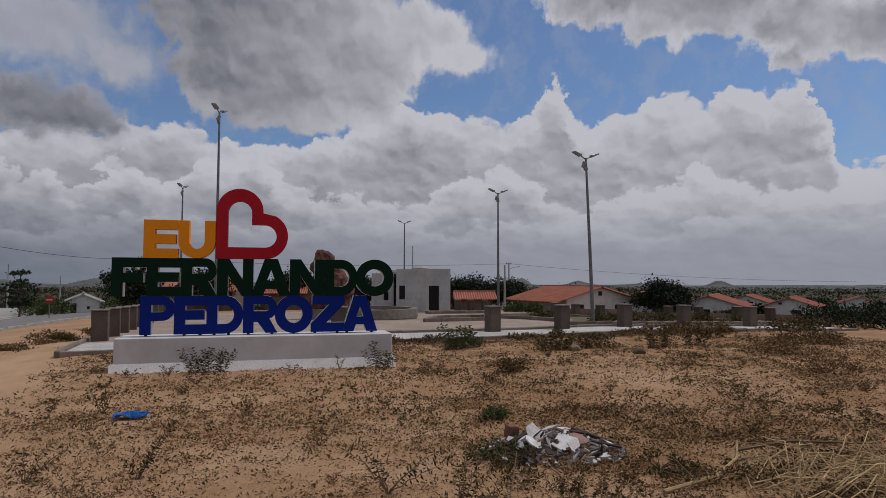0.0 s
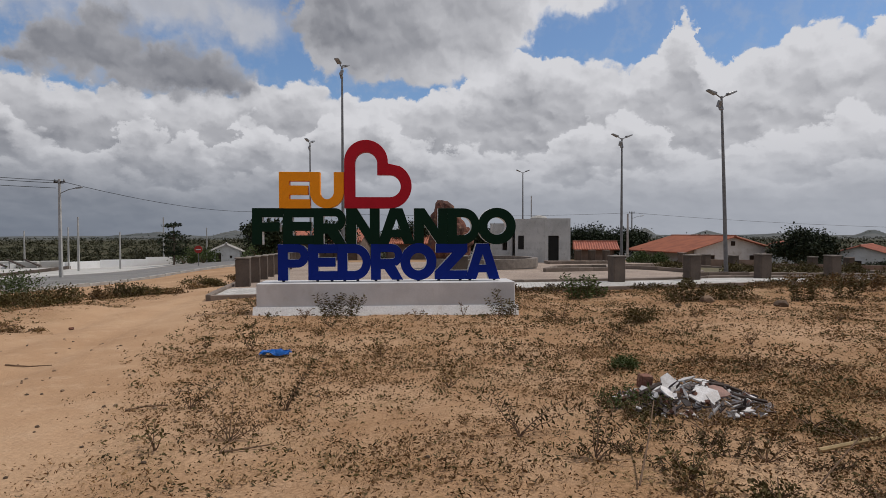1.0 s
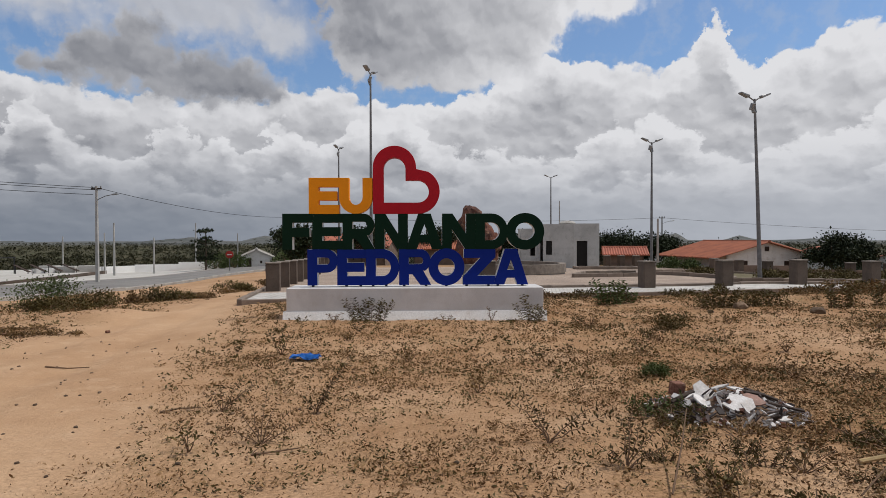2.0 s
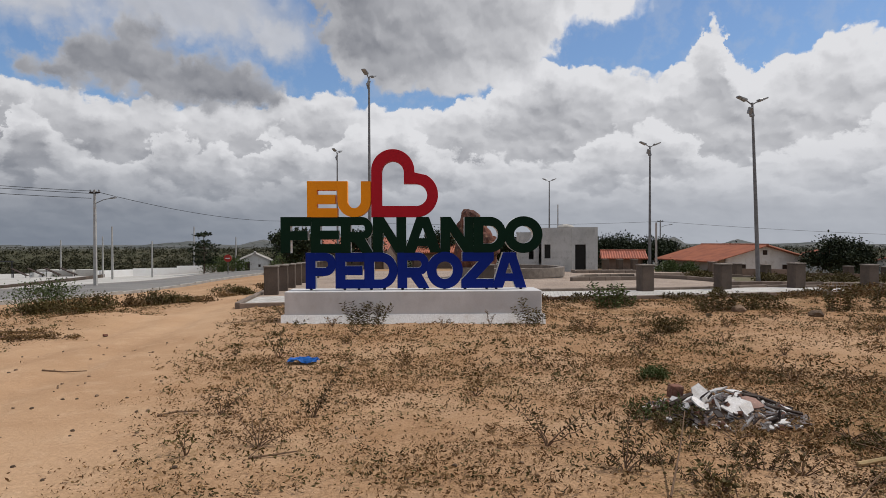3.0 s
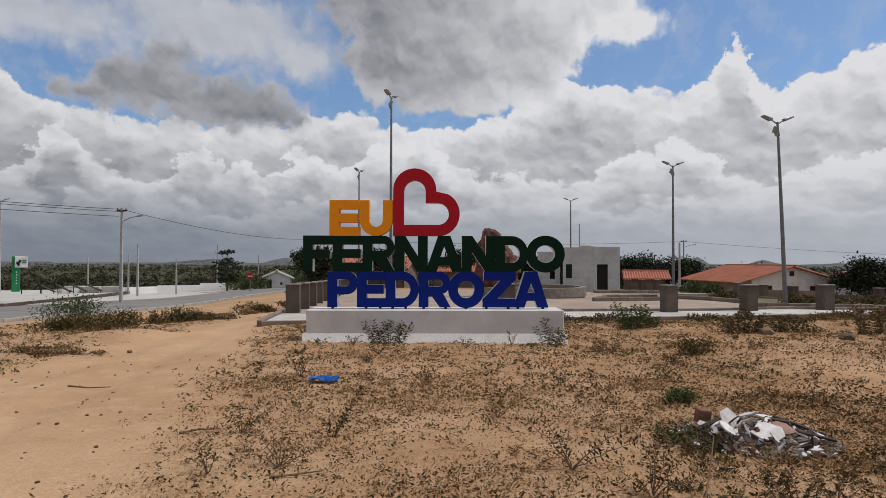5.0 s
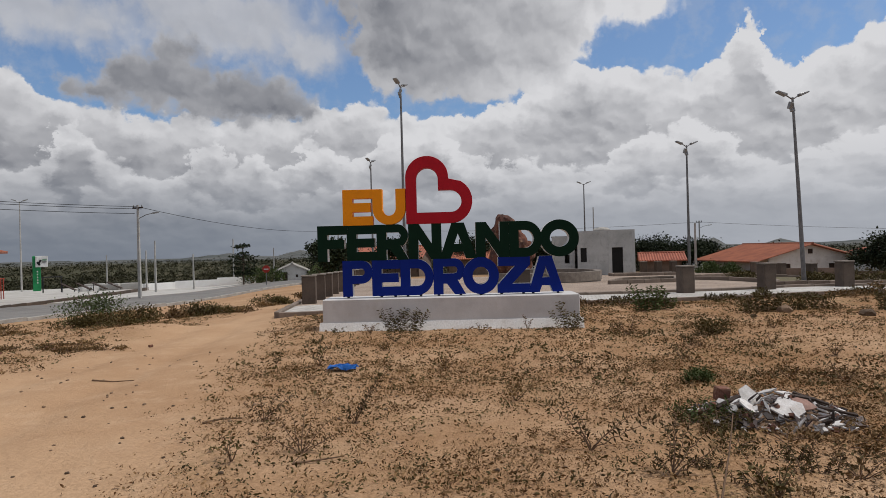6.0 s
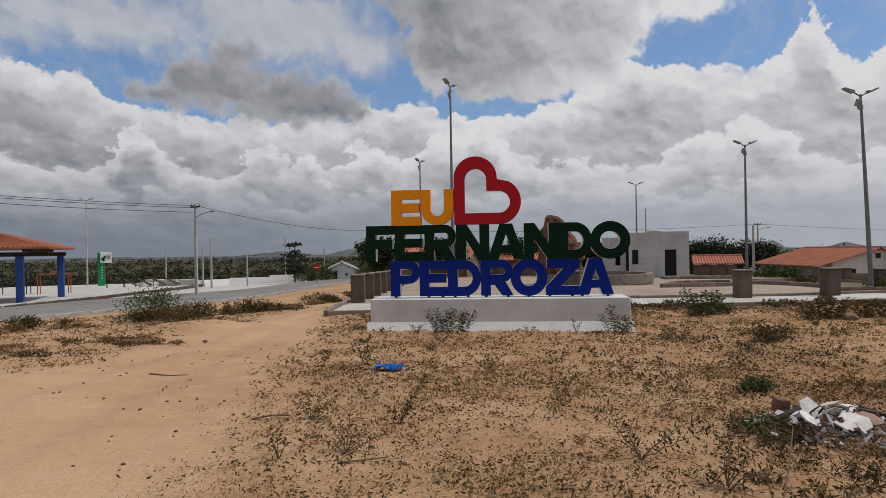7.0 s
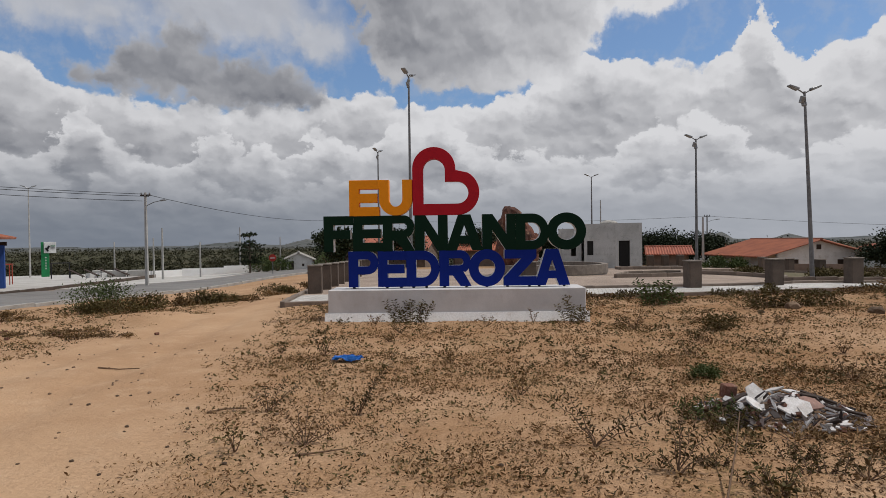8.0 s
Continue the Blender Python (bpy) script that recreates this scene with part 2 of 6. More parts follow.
def ground_material():
    m = bpy.data.materials.new("sandy_ground")
    m.use_nodes = True
    t = m.node_tree
    b = t.nodes["Principled BSDF"]
    pos = node(t, "ShaderNodeNewGeometry").outputs["Position"]

    def cloudy(s, detail, rough_=0.6):
        n = node(t, "ShaderNodeTexNoise")
        t.links.new(pos, n.inputs["Vector"])
        n.inputs["Scale"].default_value, n.inputs["Detail"].default_value, n.inputs["Roughness"].default_value = s, detail, rough_
        return n.outputs["Fac"]
    att = node(t, "ShaderNodeAttribute", attribute_name="cover")
    sep = node(t, "ShaderNodeSeparateColor")
    t.links.new(att.outputs["Color"], sep.inputs[0])
    grass, scrub = sep.outputs[0], sep.outputs[1]
    sand = mix(t, smooth(t, cloudy(0.35, 6), 0.35, 0.68), (0.53, 0.345, 0.208), (0.43, 0.262, 0.148))
    sand = mix(t, calc(t, "MULTIPLY", smooth(t, cloudy(2.4, 8, 0.7), 0.5, 0.66), 0.4), sand, (0.58, 0.40, 0.26))
    sand = mix(t, calc(t, "ADD", 0.18, calc(t, "MULTIPLY", grass, 0.35)), sand, mix(t, smooth(t, cloudy(45, 5, 0.75), 0.3, 0.7), (0.6, 0.58, 0.55), (1.25, 1.25, 1.25)), "MULTIPLY")
    # dead leaves and dry stalks lying flat
    specks = smooth(t, cloudy(34, 6, 0.8), 0.50, 0.57)
    patch = smooth(t, cloudy(1.3, 5, 0.65), 0.26, 0.60)
    litter = calc(t, "MULTIPLY", calc(t, "MULTIPLY", specks, patch), grass)
    earth = calc(t, "MULTIPLY", calc(t, "MULTIPLY", smooth(t, cloudy(0.9, 6, 0.65), 0.3, 0.62), grass), 0.75)
    sand = mix(t, earth, sand, (0.27, 0.14, 0.060))
    col = mix(t, calc(t, "MULTIPLY", litter, 0.6), sand, (0.15, 0.085, 0.04))
    green = calc(t, "MULTIPLY", calc(t, "MULTIPLY", smooth(t, cloudy(0.8, 5), 0.5, 0.68), smooth(t, cloudy(17, 4), 0.45, 0.6)), grass)
    col = mix(t, calc(t, "MULTIPLY", green, 0.7), col, (0.125, 0.11, 0.035))
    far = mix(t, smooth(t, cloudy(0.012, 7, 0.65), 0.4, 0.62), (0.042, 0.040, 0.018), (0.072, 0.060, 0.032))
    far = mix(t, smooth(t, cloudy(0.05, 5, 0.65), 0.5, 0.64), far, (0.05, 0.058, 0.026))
    # distance haze painted into the base colour: far plain and hills go paler grey
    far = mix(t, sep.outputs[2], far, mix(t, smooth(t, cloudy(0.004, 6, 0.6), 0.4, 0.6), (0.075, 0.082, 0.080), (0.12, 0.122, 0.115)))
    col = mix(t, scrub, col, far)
    t.links.new(col, b.inputs["Base Color"])
    b.inputs["Roughness"].default_value = 0.95
    b.inputs["Specular IOR Level"].default_value = 0.15
    bp = node(t, "ShaderNodeBump")
    bp.inputs["Strength"].default_value, bp.inputs["Distance"].default_value = 0.55, 0.035
    t.links.new(calc(t, "ADD", cloudy(9, 8, 0.7), calc(t, "MULTIPLY", specks, 0.25)), bp.inputs["Height"])
    t.links.new(bp.outputs[0], b.inputs["Normal"])
    return m


M = dict(
    ground=ground_material(),
    orange=material("orange_paint", (0.90, 0.32, 0.01), 0.5, dark=(0.84, 0.29, 0.01), scale=1.5, bump=0.02, gloss=0.12, grain=0.08),
    red=material("red_paint", (0.46, 0.014, 0.028), 0.55, dark=(0.41, 0.012, 0.024), scale=1.5, bump=0.02, gloss=0.12, grain=0.08),
    green=material("green_paint", (0.002, 0.022, 0.011), 0.6, dark=(0.002, 0.018, 0.009), scale=1.5, bump=0.02, gloss=0.12, grain=0.08),
    blue=material("blue_paint", (0.004, 0.020, 0.22), 0.6, dark=(0.003, 0.017, 0.19), scale=1.5, bump=0.02, gloss=0.12, grain=0.08),
    letter_side=material("pale_letter_side", (0.74, 0.74, 0.73), 0.6, scale=2),
    plinth=material("painted_plinth", (0.66, 0.65, 0.65), 0.85, dark=(0.56, 0.55, 0.55), scale=1.4, fine=60, grime=(0.45, 0.41, 0.37), grime_amount=0.3, grain=0.12, bump=0.1),
    plinth_foot=material("plinth_foot", (0.80, 0.80, 0.79), 0.9, dark=(0.74, 0.72, 0.70), scale=3, grime=(0.5, 0.42, 0.35), grime_amount=0.3),
    steel=material("dark_steel", (0.03, 0.03, 0.035), 0.5, 0.6),
    galvanised=material("galvanised_steel", (0.21, 0.21, 0.215), 0.45, 0.5, scale=6, bump=0.05),
    lamp=material("lamp_housing", (0.32, 0.33, 0.34), 0.4, 0.3),
    post=material("weathered_concrete_post", (0.115, 0.086, 0.068), 0.9, dark=(0.076, 0.058, 0.047), scale=2.2, fine=45, bump=0.5, grime=(0.10, 0.085, 0.07), vary=0.18),
    post_cap=material("post_cap", (0.24, 0.205, 0.175), 0.9, scale=4, bump=0.5),
    concrete=material("pale_concrete", (0.42, 0.40, 0.37), 0.9, scale=1.2, fine=40, bump=0.4, grime=(0.2, 0.17, 0.14)),
    pole=material("concrete_pole", (0.47, 0.46, 0.44), 0.85, scale=2, bump=0.2),
    kerb=material("stone_kerb", (0.24, 0.19, 0.155), 0.9, scale=1.5, bump=0.5, vary=0.15),
    plaster=material("stained_plaster", (0.53, 0.53, 0.52), 0.9, dark=(0.42, 0.42, 0.41), scale=0.9, fine=30, grime=(0.2, 0.2, 0.19), grime_amount=0.6),
    whitewash=material("whitewash", (0.86, 0.86, 0.85), 0.9, dark=(0.80, 0.79, 0.77), scale=0.8, grain=0.1, grime=(0.6, 0.57, 0.53), grime_amount=0.3),
    white_wall=material("white_wall", (0.72, 0.71, 0.69), 0.9, dark=(0.62, 0.60, 0.57), scale=0.8, grime=(0.4, 0.36, 0.31)),
    bed_soil=material("bed_soil", (0.15, 0.12, 0.065), 0.95, dark=(0.08, 0.075, 0.035), scale=1.6, fine=30, bump=0.8, grime=(0.24, 0.165, 0.10)),
    rough_wall=material("brown_wall", (0.22, 0.16, 0.125), 0.95, scale=1.3, bump=0.5, grime=(0.10, 0.075, 0.06)),
    dark=material("interior_shade", (0.012, 0.011, 0.010), 0.8),
    tile=material("terracotta_tiles", (0.36, 0.125, 0.08), 0.85, dark=(0.26, 0.095, 0.065), scale=1.1, fine=14, bump=0.4, grime=(0.16, 0.08, 0.055), vary=0.2),
    tile_orange=material("bright_terracotta", (0.36, 0.125, 0.07), 0.85, dark=(0.27, 0.095, 0.058), scale=1.1, fine=14, bump=0.4, vary=0.15),
    blue_post=material("blue_column_paint", (0.02, 0.075, 0.30), 0.6, dark=(0.02, 0.06, 0.24), scale=2),
    timber=material("dark_timber", (0.045, 0.028, 0.02), 0.8, scale=4, bump=0.4),
    totem=material("green_totem_paint", (0.01, 0.22, 0.07), 0.5, scale=2),
    totem_white=material("white_panel", (0.72, 0.73, 0.72), 0.5, scale=2),
    red_metal=material("red_metal", (0.40, 0.06, 0.03), 0.5, scale=3),
    stop=material("stop_red", (0.42, 0.03, 0.02), 0.5, scale=3),
    asphalt=material("worn_asphalt", (0.22, 0.21, 0.20), 0.95, dark=(0.17, 0.163, 0.155), scale=0.5, fine=60, bump=0.5, grime=(0.20, 0.16, 0.12)),
    lime=material("pale_walkway", (0.50, 0.485, 0.455), 0.95, dark=(0.42, 0.40, 0.37), scale=0.4, fine=30, bump=0.3, grime=(0.3, 0.26, 0.22)),
    plaza=paved_material("plaza_pavers", (0.40, 0.31, 0.245), (0.345, 0.27, 0.215), (0.21, 0.165, 0.135), 0.22, 0.11),
    cobble=paved_material("pale_cobbles", (0.58, 0.565, 0.54), (0.46, 0.45, 0.43), (0.24, 0.22, 0.20), 0.24, 0.16, turn=11),
    rock=material("painted_rock", (0.16, 0.058, 0.036), 0.9, dark=(0.06, 0.03, 0.024), scale=1.6, fine=18, bump=0.8, grime=(0.33, 0.20, 0.12), grime_amount=0.7),
    plastic_blue=material("blue_plastic", (0.01, 0.13, 0.50), 0.35, scale=6),
    gypsum=material("broken_gypsum", (0.64, 0.62, 0.61), 0.9, dark=(0.46, 0.43, 0.41), scale=6, fine=80, grime=(0.4, 0.31, 0.24), grime_amount=0.4, vary=0.12),
    brick=material("broken_brick", (0.16, 0.072, 0.05), 0.95, scale=7, bump=0.6, grime=(0.42, 0.3, 0.22), vary=0.3),
    grey_tile=material("grey_tile", (0.085, 0.064, 0.06), 0.7, scale=5, grime=(0.3, 0.25, 0.21), grime_amount=0.35, vary=0.5),
    twig=material("dry_twig", (0.17, 0.105, 0.065), 0.9, scale=10, bump=0.4),
    straw=material("pale_straw", (0.54, 0.39, 0.20), 0.9, scale=8, vary=0.3),
    bark=material("bark", (0.11, 0.08, 0.06), 0.95, scale=5, bump=0.8),
    cable=material("black_cable", (0.012, 0.012, 0.013), 0.6),
    plasterboard=material("pinkish_board", (0.36, 0.22, 0.18), 0.9, scale=6, grime=(0.25, 0.2, 0.17)),
    rubble_earth=material("rubble_earth", (0.27, 0.17, 0.105), 0.95, dark=(0.17, 0.105, 0.065), scale=9, fine=60, bump=0.9, grime=(0.45, 0.40, 0.36), grain=0.6),
    stone=material("loose_stone", (0.26, 0.175, 0.115), 0.95, scale=5, bump=0.7, vary=0.5),
    leaf_dry=leaf_material("dry_weed_leaves", (0.05, 0.030, 0.012), (0.27, 0.165, 0.07), 0.9),
    leaf_litter=leaf_material("dead_leaf_litter", (0.085, 0.046, 0.019), (0.34, 0.205, 0.095), 0.9),
    leaf_hanging=leaf_material("dark_hanging_leaves", (0.030, 0.024, 0.010), (0.10, 0.075, 0.030), 1.5),
    leaf_olive=leaf_material("olive_leaves", (0.042, 0.034, 0.011), (0.12, 0.090, 0.030), 1.2),
    leaf_green=leaf_material("bush_leaves", (0.035, 0.055, 0.016), (0.085, 0.11, 0.035), 1.0),
    leaf_dark=leaf_material("tree_leaves", (0.008, 0.014, 0.006), (0.026, 0.037, 0.013), 0.5),
    leaf_scrub=leaf_material("scrub_leaves", (0.022, 0.023, 0.010), (0.040, 0.038, 0.017), 0.03),
)

# ---- building helpers ----
def mesh_of(name, bm, mat):
    me = bpy.data.meshes.new(name)
    bm.normal_update()
    bm.to_mesh(me)
    bm.free()
    for m in (mat if isinstance(mat, (list, tuple)) else [mat]):
        me.materials.append(m)
    return me


def part(name, bm, mat, parent=None, label=""):
    """One mesh object, under a thing or a part where one is given."""
    ob = new(name, bm if isinstance(bm, bpy.types.Mesh) else mesh_of(name, bm, mat))
    if parent:
        ob.parent = parent
    if label:
        ob["label"] = label
    return ob


def thing(name, place, label, category, group="", turn=0.0, kind=""):
    ob = new(name)
    ob.matrix_world = pose(*place, 0, 0, turn)
    return tagged(ob, label, category, group, kind)


def add_box(bm, size, at=(0, 0, 0), bevel=0.0, turn=0.0, tilt=(0, 0)):
    """A box of that size whose bottom centre is at the place."""
    m = pose(*at, tilt[0], tilt[1], turn) @ Matrix.Translation((0, 0, size[2] / 2)) @ Matrix.Diagonal((*size, 1))
    made = bmesh.ops.create_cube(bm, size=1, matrix=m)
    if bevel:
        edges = list({e for v in made["verts"] for e in v.link_edges})
        bmesh.ops.bevel(bm, geom=edges, offset=bevel, segments=1, affect="EDGES", profile=0.5)
    return bm


def box(size, at=(0, 0, 0), bevel=0.0, turn=0.0, tilt=(0, 0)):
    return add_box(bmesh.new(), size, at, bevel, turn, tilt)


def add_tube(bm, points, radii, sides=8):
    """A tube along points; radii one number or one for each point."""
    points = [Vector(p) for p in points]
    radii = radii if isinstance(radii, (list, tuple)) else [radii] * len(points)
    rings = []
    for i, p in enumerate(points):
        way = (points[min(i + 1, len(points) - 1)] - points[max(i - 1, 0)]).normalized()
        side = way.cross(Vector((0.31, 0.17, 0.93)) if abs(way.z) < 0.9 else Vector((1, 0.1, 0))).normalized()
        up = side.cross(way)
        rings.append([bm.verts.new(p + radii[i] * (math.cos(k * math.tau / sides) * side + math.sin(k * math.tau / sides) * up)) for k in range(sides)])
    for a, b in zip(rings, rings[1:]):
        for k in range(sides):
            bm.faces.new((a[k], a[(k + 1) % sides], b[(k + 1) % sides], b[k]))
    for end in (rings[0][::-1], rings[-1]):
        try:
            bm.faces.new(end)
        except ValueError:
            pass
    return bm


def tube(points, radii, sides=8):
    return add_tube(bmesh.new(), points, radii, sides)


def add_prism(bm, outline, z0, z1):
    """A straight prism over a plan outline."""
    lower = [bm.verts.new((x, y, z0)) for x, y in outline]
    upper = [bm.verts.new((x, y, z1)) for x, y in outline]
    n = len(outline)
    for i in range(n):
        bm.faces.new((lower[i], lower[(i + 1) % n], upper[(i + 1) % n], upper[i]))
    bm.faces.new(upper)
    bm.faces.new(lower[::-1])
    bmesh.ops.recalc_face_normals(bm, faces=bm.faces)
    return bm


def step(lo, hi, v):
    u = min(1.0, max(0.0, (v - lo) / (hi - lo)))
    return u * u * (3 - 2 * u)


# the lie of the land: falls away from the mound where the camera stands, to the left, ahead and to the right
REACH = [0, 8, 15, 20, 25, 31, 45, 56, 70, 84, 100, 300, 1000, 3000, 6000]
FALL_LEFT = [0, 0, -.2, -.35, -.52, -.72, -1.2, -1.45, -1.65, -2.1, -2.8, -8, -14, -20, -22]
FALL_AHEAD = [0, 0, 0, -.11, -.22, -.35, -.66, -.9, -1.4, -2.1, -3.0, -8, -14, -20, -22]
FALL_RIGHT = [0, 0, 0, -.06, -.15, -.38, -.93, -1.4, -2.2, -3.1, -3.6, -8, -14, -20, -22]
# far hills: azimuth, distance, height, half-width in degrees
HILLS = [(21.6, 3600, 40, 0.55), (22.6, 3600, 46, 0.5), (27.5, 3500, 27, 0.9), (33, 3300, 12, 2.0), (-33, 3200, 14, 7), (-13.6, 3000, 38, 1.2), (-20, 3100, 26, 3), (-3, 3300, 20, 5),
         (12, 3500, 14, 6), (39.0, 3000, 36, 0.8), (47, 3300, 10, 8), (60, 3300, 20, 9), (-55, 3300, 20, 12), (100, 3300, 45, 20), (-110, 3300, 45, 22), (170, 3300, 45, 25)]


def land(x, y):
    r, where = math.hypot(x, y), math.degrees(math.atan2(x, y))
    left, right = 1 - step(-24, -13, where), step(22, 30, where)
    return float(np.interp(r, REACH, FALL_LEFT) * left + np.interp(r, REACH, FALL_RIGHT) * right + np.interp(r, REACH, FALL_AHEAD) * (1 - left - right))


def rise(x, y):
    """Bumps, ruts and hills on top of the lie of the land."""
    r = math.hypot(x, y)
    z = 0.0
    if r < 60:
        fade = 1 - step(22, 60, r)
        z += fade * (0.05 * noise.noise((x * 0.45, y * 0.45, 3.1)) + 0.022 * noise.noise((x * 1.9, y * 1.9, 0.4)) + 0.008 * noise.noise((x * 6, y * 6, 7)))
        z -= 0.05 * fade * math.exp(-((x + 5.2 + 0.06 * y) / 0.35) ** 2) + 0.05 * fade * math.exp(-((x + 3.6 + 0.10 * y) / 0.3) ** 2)
        # banks of scraped earth along the front of the plaza and beside the lane
        z += 0.16 * math.exp(-((y - 14.2 - 0.2 * x) / 0.9) ** 2) * step(4, 7, x) * (1 - step(16, 22, x)) * (0.6 + 0.6 * noise.noise((x * 0.8, 1, 2)))
        z += 0.22 * math.exp(-((x + 7.2) / 1.6) ** 2 - ((y - 14.6) / 1.0) ** 2)
    if r > 900:
        where = math.degrees(math.atan2(x, y))
        for az_, far_, high, wide in HILLS:
            d = (where - az_ + 180) % 360 - 180
            z += high * math.exp(-(d / wide) ** 2) * math.exp(-((r - far_) / 420) ** 2) * (0.8 + 0.35 * noise.noise((where * 0.9, r * 0.002, 5)))
        z += step(900, 2500, r) * 7 * noise.noise((x * 0.0012, y * 0.0012, 1.7))
    return z


def surface(x, y):
    return land(x, y) + rise(x, y)


def bare(x, y):
    """1 on the trodden sandy lane, 0 where weeds grow."""
    edge = -1.2 - 0.17 * y + 0.5 * noise.noise((y * 0.5, 3, 1)) if y > 3 else -1.7
    lane = 1 - step(edge - 0.9, edge + 0.5, x)
    off = step(5.9, 7.6, -x + 0.8 * noise.noise((x * 0.6, y * 0.6, 8))) * step(7.5, 10.5, y)
    clear = math.exp(-((x - 6.2) / 1.9) ** 2 - ((y - 9.6) / 1.8) ** 2)
    clear2 = math.exp(-((x - 6.6) / 2.2) ** 2 - ((y - 12.6) / 0.9) ** 2)
    return max(lane * (1 - 0.8 * off), 0.6 * clear, 0.45 * clear2)


# ---- ground ----
def build_ground():
    rings = [0.4 * 1.022 ** i for i in range(175)]
    rings += [rings[-1] * 1.045 ** i for i in range(1, 300) if rings[-1] * 1.045 ** i < 4800]
    spokes = [-54 + 0.45 * i for i in range(241)]
    spokes += [54.45 + 5.0 * i for i in range(1, 50) if 54.45 + 5.0 * i < 305]
    n = len(spokes)
    verts, cover = [], []
    for r in rings:
        for s in spokes:
            x, y = r * math.sin(radians(s)), r * math.cos(radians(s))
            verts.append((x, y, surface(x, y)))
            wild = step(46, 75, r)
            # red: weeds, green: scrub plain, blue: painted haze growing from 1100 m
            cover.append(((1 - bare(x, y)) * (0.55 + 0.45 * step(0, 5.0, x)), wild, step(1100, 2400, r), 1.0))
    faces = [(i * n + k, i * n + (k + 1) % n, (i + 1) * n + (k + 1) % n, (i + 1) * n + k) for i in range(len(rings) - 1) for k in range(n)]
    faces.append(tuple(range(n - 1, -1, -1)))
    me = bpy.data.meshes.new("ground")
    me.from_pydata(verts, [], [f[::-1] for f in faces])
    col = me.color_attributes.new("cover", "FLOAT_COLOR", "POINT")
    col.data.foreach_set("color", np.array(cover, dtype=np.float32).ravel())
    me.polygons.foreach_set("use_smooth", [True] * len(me.polygons))
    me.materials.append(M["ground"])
    return tagged(new("ground", me), "reddish sandy ground with dry weeds, falling away to a scrub plain", "ground", kind="structure")


build_ground()


def sheet(name, corners, across, along, lift, mat, label, category, skirt=0.35, end_lift=None):
    """A paved sheet over four plan corners that follows the land; returns its object."""
    a, b, c, d = [Vector(p) for p in corners]
    bm = bmesh.new()
    grid = []
    for j in range(along + 1):
        row = []
        for i in range(across + 1):
            u, v = i / across, j / along
            p = (a * (1 - u) + b * u) * (1 - v) + (d * (1 - u) + c * u) * v
            row.append(bm.verts.new((p.x, p.y, land(p.x, p.y) + lift + ((end_lift - lift) * v if end_lift else 0.0))))
        grid.append(row)
    for j in range(along):
        for i in range(across):
            bm.faces.new((grid[j][i], grid[j][i + 1], grid[j + 1][i + 1], grid[j + 1][i]))
    rim = grid[0] + [r[-1] for r in grid[1:]] + grid[-1][-2::-1] + [r[0] for r in grid[-2:0:-1]]
    low = [bm.verts.new(v.co - Vector((0, 0, skirt))) for v in rim]
    k = len(rim)
    for i in range(k):
        bm.faces.new((rim[i], low[i], low[(i + 1) % k], rim[(i + 1) % k]))
    return tagged(new(name, mesh_of(name, bm, mat)), label, category, kind="structure")


# front edge of the plaza: a straight line, from its left corner to the right
def front(x, back=0.0):
    return 15.8 + 0.2 * (x + 3.95) + back


plaza = sheet("pavement", [(-4.75, front(-4.75, 2.9)), (25, front(25, 2.9)), (29, 47), (-7.6, 47)], 36, 36, 0.08, M["plaza"],
              "dusty pinkish concrete block paving of the plaza", "paving")
walkway = sheet("pavement", [(-4.3, front(-4.3)), (24.5, front(24.5)), (25.2, front(25.2, 2.9)), (-4.75, front(-4.75, 2.9))], 40, 4, 0.085, M["cobble"],
                "pale grey cobbled walkway along the front of the plaza", "walkway")


def kerb_run(points, owner, mat, wide=0.12, high=0.2, lift=0.12, piece=1.0, end_lift=None):
    """Kerb stones end to end along a plan line, each a piece of its own on a shared mesh."""
    me = mesh_of("kerb_stone", box((piece - 0.015, wide, high), (0, 0, -high), 0.012), mat)
    for (x0, y0), (x1, y1) in zip(points, points[1:]):
        long = math.hypot(x1 - x0, y1 - y0)
        count = max(1, round(long / piece))
        for i in range(count):
            u = (i + 0.5) / count
            x, y = x0 + (x1 - x0) * u, y0 + (y1 - y0) * u
            ob = new("kerb_stone", me)
            ob.parent = owner
            ob.matrix_world = pose(x, y, land(x, y) + lift + ((end_lift - lift) * u if end_lift else 0.0), 0, 0, math.degrees(math.atan2(y1 - y0, x1 - x0))) @ Matrix.Diagonal((long / count / piece, 1, 1, 1))


kerb_run([(-4.35, front(-4.35, -0.06)), (24.5, front(24.5, -0.06))], walkway, M["kerb"], 0.12, 0.3, 0.11, 1.2)
kerb_run([(2.0, front(2.0, 2.85)), (25.2, front(25.2, 2.85))], walkway, M["kerb"], 0.13, 0.2, 0.17, 1.2)
kerb_run([(-4.4, front(-4.4)), (-7.7, 47)], plaza, M["kerb"], 0.14, 0.3, 0.16, 1.2)

